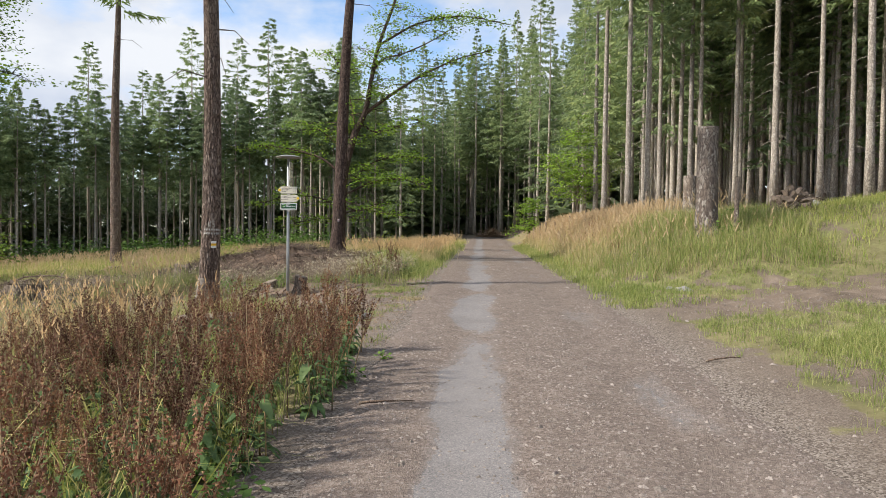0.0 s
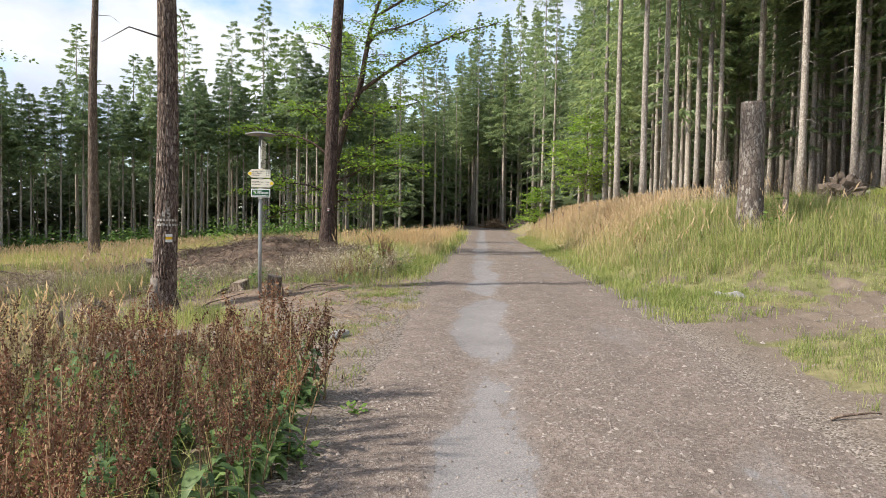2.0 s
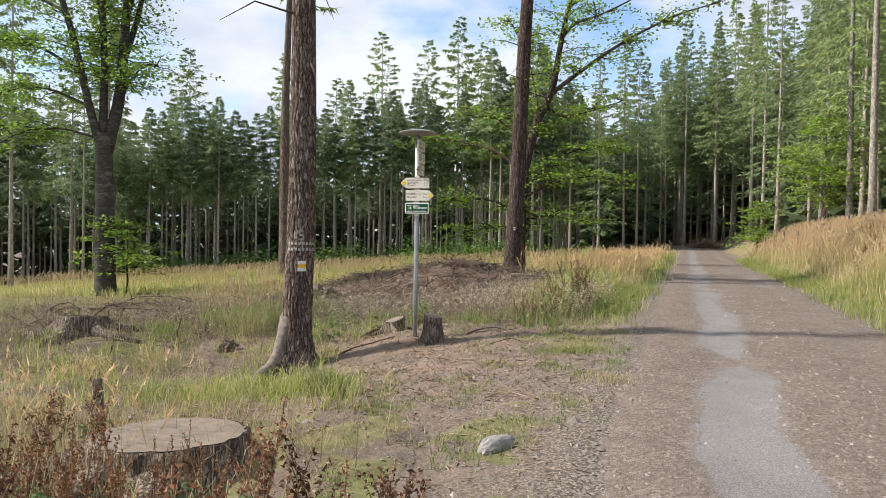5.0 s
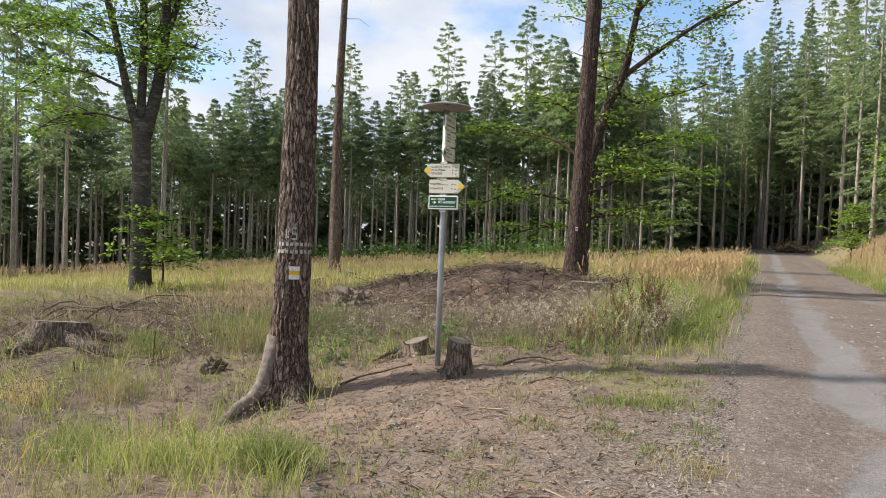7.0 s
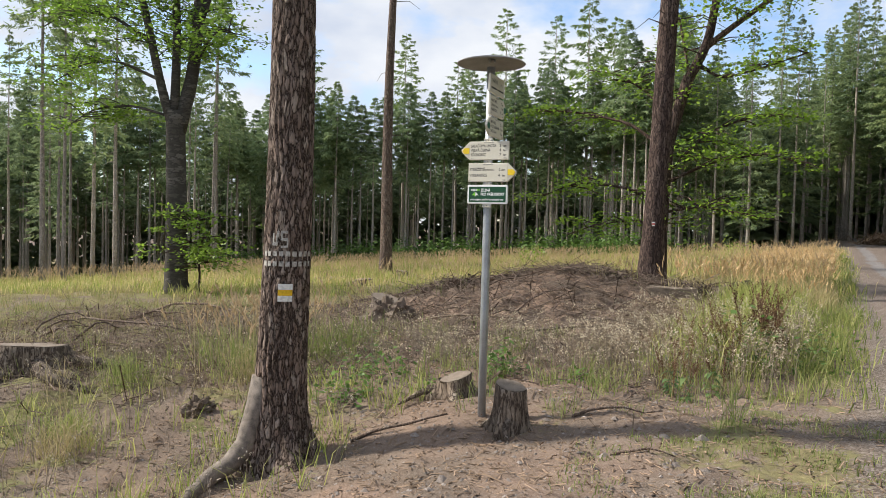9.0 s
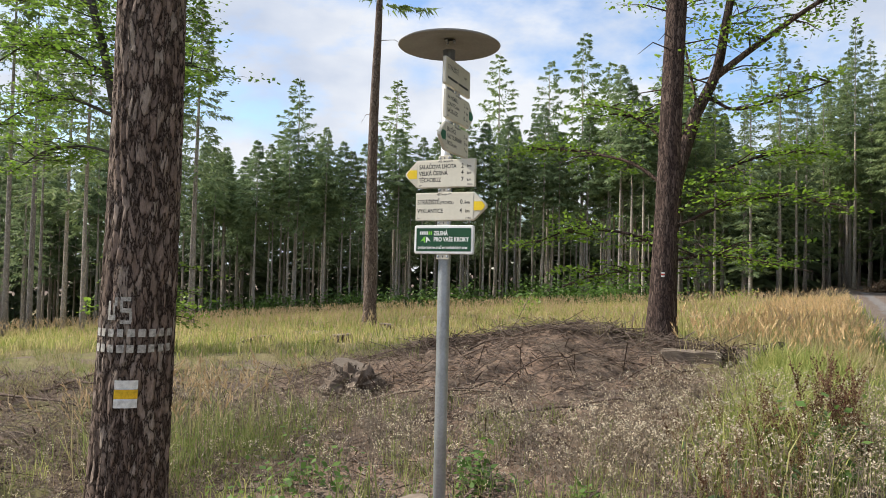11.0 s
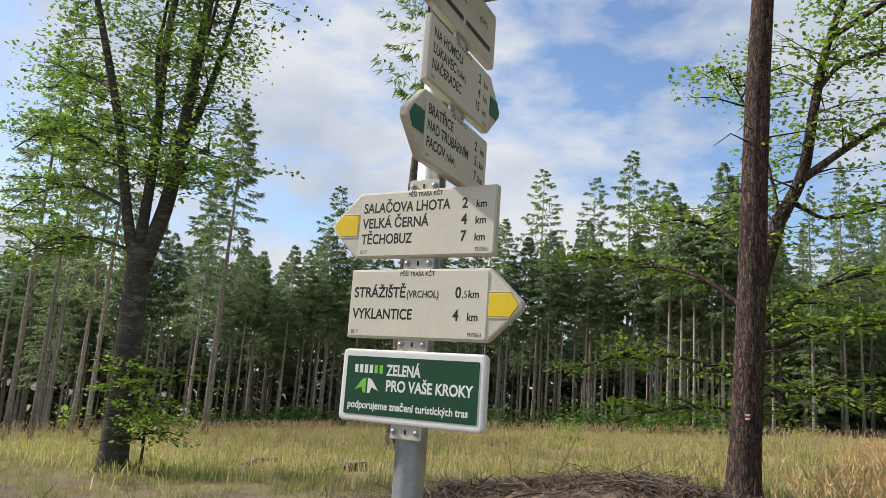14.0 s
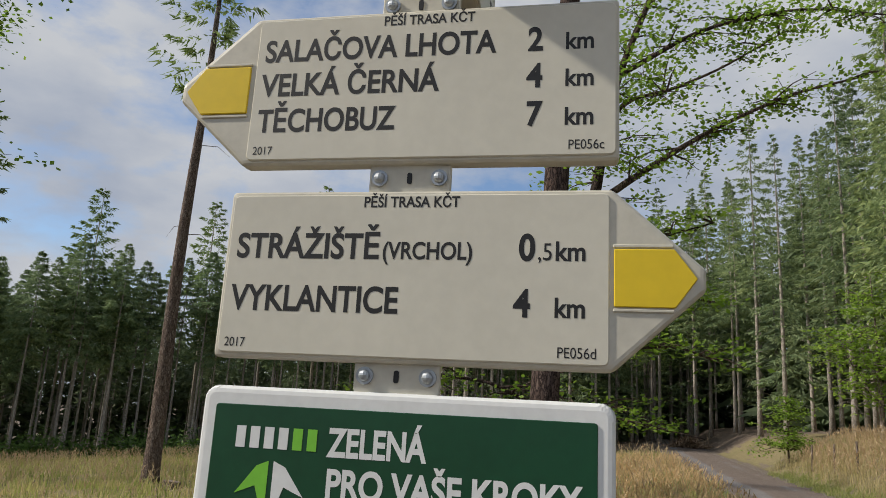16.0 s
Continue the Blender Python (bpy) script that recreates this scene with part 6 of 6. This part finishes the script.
def dock_meshes(seed, stems=5, tall=1.05, leafy=16):
    r = np.random.default_rng(seed)
    st, cs, ds = [], [], []
    for k in range(stems):
        a, h, o = r.uniform(0, 6.28), tall * r.uniform(0.55, 1.12), r.normal(0, 0.10, 2)
        lean = r.uniform(0.02, 0.4)
        u = np.linspace(0, 1, 5)
        line = np.stack([o[0] + math.cos(a) * lean * h * u ** 1.5, o[1] + math.sin(a) * lean * h * u ** 1.5, h * u], -1)
        st.append(tube(line, np.linspace(0.007, 0.002, 5), 5))
        for b in range(7):
            s0 = r.uniform(0.45, 0.88)
            at0 = np.array([np.interp(s0, u, line[:, q]) for q in range(3)])
            ba = r.uniform(0, 6.28)
            bl = 0.30 * (1.15 - s0) + 0.06
            d = np.array([math.cos(ba) * 0.38, math.sin(ba) * 0.38, 0.93])
            st.append(tube(np.stack([at0, at0 + d * bl]), [0.0025, 0.001], 3))
            for uu in np.arange(0.15, 1.0, 0.017 / bl):
                cs.append(at0 + d * uu * bl + r.normal(0, 0.0075 * (1.15 - 0.6 * uu), (2, 3)))
        for uu in np.arange(0.5, 1.0, 0.016):
            o = np.array([np.interp(uu, u, line[:, q]) for q in range(3)])
            cs.append(o + r.normal(0, 0.010 * (1.3 - 0.8 * uu), (2, 3)))
    c = np.concatenate(cs)
    d = r.normal(0, 1, (len(c), 3))
    d /= np.linalg.norm(d, axis=1)[:, None]
    seeds = flakes(c, d, r.uniform(0.013, 0.026, len(c)), r.uniform(0.005, 0.009, len(c)), r)
    lv = []
    for k in range(leafy):
        a, z, ln = r.uniform(0, 6.28), min(abs(r.normal(0.14, 0.2)), 0.45), r.uniform(0.08, 0.20)
        wd = ln * r.uniform(0.16, 0.26)
        out, side = np.array([math.cos(a), math.sin(a), 0]), np.array([-math.sin(a), math.cos(a), 0])
        rise = r.uniform(0.1, 0.7)
        rows = []
        for u in np.linspace(0, 1, 6):
            c0 = out * (0.03 + ln * u) + np.array([0, 0, z + ln * (rise * u - 0.75 * u * u)])
            ww = wd * math.sin(math.pi * min(1, 0.08 + u * 0.9)) ** 0.7
            curl = np.array([0, 0, ww * 0.35 + 0.008 * math.sin(u * 14 + k)])
            rows += [c0 - side * ww + curl, c0, c0 + side * ww + curl]
        i = np.arange(5)[:, None] * 3
        t = np.concatenate([i + q for q in ((0, 1, 4), (0, 4, 3), (1, 2, 5), (1, 5, 4))])
        lv.append((np.array(rows), t))
    return mesh_np("stalks", *joined(st), DOCK_STALK, True), mesh_np("seed_heads", *seeds, DOCK_SEED), mesh_np("leaves", *joined(lv), DOCK_LEAF, True)


DOCKS = [dock_meshes(300 + i, 4 + i % 3, 0.95 + 0.07 * (i % 4), 22 + 5 * (i % 4)) for i in range(7)]


def dock(i, x, y, scale):
    ob = thing("dock_plant", spot(x, y, -0.02), "dock plant with rust-brown seed heads and green leaves", "dock plant", "dock plants beside the road", turn=rng.uniform(0, 6.28))
    ob.scale = (scale,) * 3
    for nm, me in zip(("stalk", "seed_head", "foliage"), DOCKS[i % len(DOCKS)]):
        tagged(child(nm, me, ob), kind="stuff")


for i in range(190):
    for _ in range(30):
        x, y = -1.1 - 4.6 * rng.random() ** 1.35, rng.uniform(2.4, 10.8)
        edge = -1.12 - 0.15 * math.sin(y * 1.3)
        if x < edge and x > -6.5 and (x + 3.72) ** 2 + (y - 12.75) ** 2 > 0.6:
            break
    dock(i, x, y, (0.55 + 0.55 * rng.random() ** 0.7) * (1.0 if x > -4 else 0.85))
for i, (x, y, s) in enumerate(((-4.6, 12.9, 0.8), (-2.7, 11.1, 0.85), (-3.2, 11.3, 0.8), (-3.7, 11.5, 0.75), (-4.2, 11.6, 0.8), (-3.0, 11.9, 0.6), (-2.4, 11.6, 0.7), (-2.2, 10.9, 0.9), (-3.4, 10.9, 0.9), (-2.3, 22.9, 1.0), (-2.45, 23.4, 1.05), (-2.1, 23.2, 0.95), (-2.8, 20.9, 0.55), (-3.0, 21.2, 0.6), (-2.6, 21.3, 0.55), (-5.4, 12.4, 0.8), (-4.9, 11.6, 0.9), (-2.5, 22.6, 0.75), (-2.8, 22.9, 0.85), (-2.3, 23.3, 0.8), (-3.3, 22.4, 0.5), (-3.5, 22.9, 0.55), (-3.0, 22.2, 0.7), (-2.6, 22.1, 0.6), (-3.2, 23.3, 0.7), (-2.1, 22.8, 0.65), (-2.9, 23.6, 0.75), (-3.7, 23.4, 0.5), (4.6, 33, 1.0), (4.9, 32.4, 0.9), (5.2, 33.2, 0.95), (4.4, 24.6, 0.7))):
    dock(i, x, y, s)

# ---- leafy herbs, dry weeds, bushes ----


def herb(x, y, n, size, spread, h, label, seed, mat=HERB, name="herb"):
    r = np.random.default_rng(seed)
    c = np.column_stack([r.normal(0, spread, n), r.normal(0, spread, n), np.abs(r.normal(0, h, n)) + 0.01])
    d = np.column_stack([r.normal(0, 1, n), r.normal(0, 1, n), 0 * np.ones(n)])
    d /= np.linalg.norm(d, axis=1)[:, None]
    ob = new(name, mesh_np(name, *leaf_cloud(c, d, 1, 0.005, size, r), mat))
    ob.location = spot(x, y)
    return tagged(ob, label, name.replace("_", " "), kind="stuff")


for i, (x, y, n, size, spread, h) in enumerate(((-1.35, 5.4, 90, 0.07, 0.13, 0.07), (-1.25, 6.1, 90, 0.07, 0.14, 0.08), (-1.45, 4.8, 80, 0.07, 0.14, 0.08), (-1.2, 9.0, 40, 0.08, 0.07, 0.10), (-1.25, 9.9, 50, 0.08, 0.08, 0.12), (-0.8, 10.3, 26, 0.06, 0.05, 0.04), (-1.0, 9.2, 30, 0.07, 0.07, 0.06),
                                                 (-5.0, 21.5, 90, 0.09, 0.14, 0.16), (-6.4, 20.9, 130, 0.08, 0.25, 0.2), (-2.9, 23.4, 140, 0.08, 0.3, 0.22), (6.9, 21.7, 160, 0.10, 0.22, 0.3), (-4.0, 21.2, 60, 0.07, 0.12, 0.08), (-5.3, 20.3, 50, 0.06, 0.12, 0.1), (-6.25, 20.0, 170, 0.07, 0.2, 0.22), (-4.95, 21.3, 90, 0.09, 0.12, 0.2), (-2.3, 22.6, 150, 0.09, 0.3, 0.3), (-1.8, 23.4, 120, 0.07, 0.3, 0.15))):
    herb(x, y, n, size, spread, h, "low leafy green herb on bare ground", 400 + i)
for i in range(26):
    x = -56 + 42 * i / 26 + rng.uniform(-1, 1)
    herb(x, left_edge(x) - rng.uniform(0.5, 4), 520, 0.34, 1.1, 0.95, "low green bramble bush before the dark wood", 440 + i, HERB, "bramble_bush")
for i, (x, y, s) in enumerate(((-19.9, 60.8, 0.5), (-12.6, 84.5, 0.8), (-9.2, 80, 0.7), (9.0, 47.5, 0.4))):
    herb(x, y, 260, 0.22, s, 0.5, "yellow-green bush at the meadow's edge", 480 + i, FRESH_LEAF, "bush")


def weed_field(n, box, want, hh, seed, label, fluff=0.5):
    p, r = scatter(n, *box, want, seed)
    h = r.uniform(*hh, len(p))
    (v, t), tip, d = blades(p, h, r.uniform(0.002, 0.004, len(p)), np.clip(r.normal(0.3, 0.25, len(p)), 0.02, 1.0), r)
    stuff("dry_weeds", v, t, DRY_WEED, label, "weeds")
    side = np.repeat(tip - (0, 0, 0.06), 7, 0) + r.normal(0, 0.035, (7 * len(p), 3)) - np.array([0, 0, 0.10]) * r.uniform(0, 1, (7 * len(p), 1))
    dd = r.normal(0, 1, side.shape)
    dd /= np.linalg.norm(dd, axis=1)[:, None]
    stuff("dry_weeds", *flakes(side, dd, r.uniform(0.02, 0.05, len(side)), r.uniform(0.004, 0.010, len(side)), r), DRY_WEED, label, "weeds")
    keep = tip[r.random(len(tip)) < fluff]
    k = np.repeat(keep, 10, 0) + r.normal(0, 0.022, (10 * len(keep), 3))
    dd = r.normal(0, 1, k.shape)
    dd /= np.linalg.norm(dd, axis=1)[:, None]
    stuff("seed_fluff", *flakes(k, dd, r.uniform(0.012, 0.026, len(k)), r.uniform(0.004, 0.009, len(k)), r), FLUFF, "pale fluffy seed heads on dry weeds", "weeds")


weed_field(2100, (-11, -3.2, 20.8, 27), lambda x, y: (np.exp(-((x + 6.0) ** 2 / 9 + (y - 22.8) ** 2 / 3)) + 0.03) * (0.15 + 0.85 * smooth(waves(x, y, 1.0, 107), -0.1, 0.35)), (0.12, 0.5), 501, "grey-brown dry weeds on the mound", 0.3)
weed_field(1300, (-4.4, -1.8, 21.3, 26), lambda x, y: 0.8 + 0 * x, (0.35, 0.75), 502, "dry weeds with pale seed heads by the verge", 0.6)
weed_field(1900, (-15, -5.2, 11, 21), lambda x, y: (1 - cover(x, y)[2]) * 0.8, (0.15, 0.5), 503, "dry brown weeds on cleared ground", 0.12)
weed_field(900, (-12, -7, 19.5, 25), lambda x, y: 0.7 + 0 * x, (0.15, 0.4), 504, "dry brown weeds on the mound", 0.1)
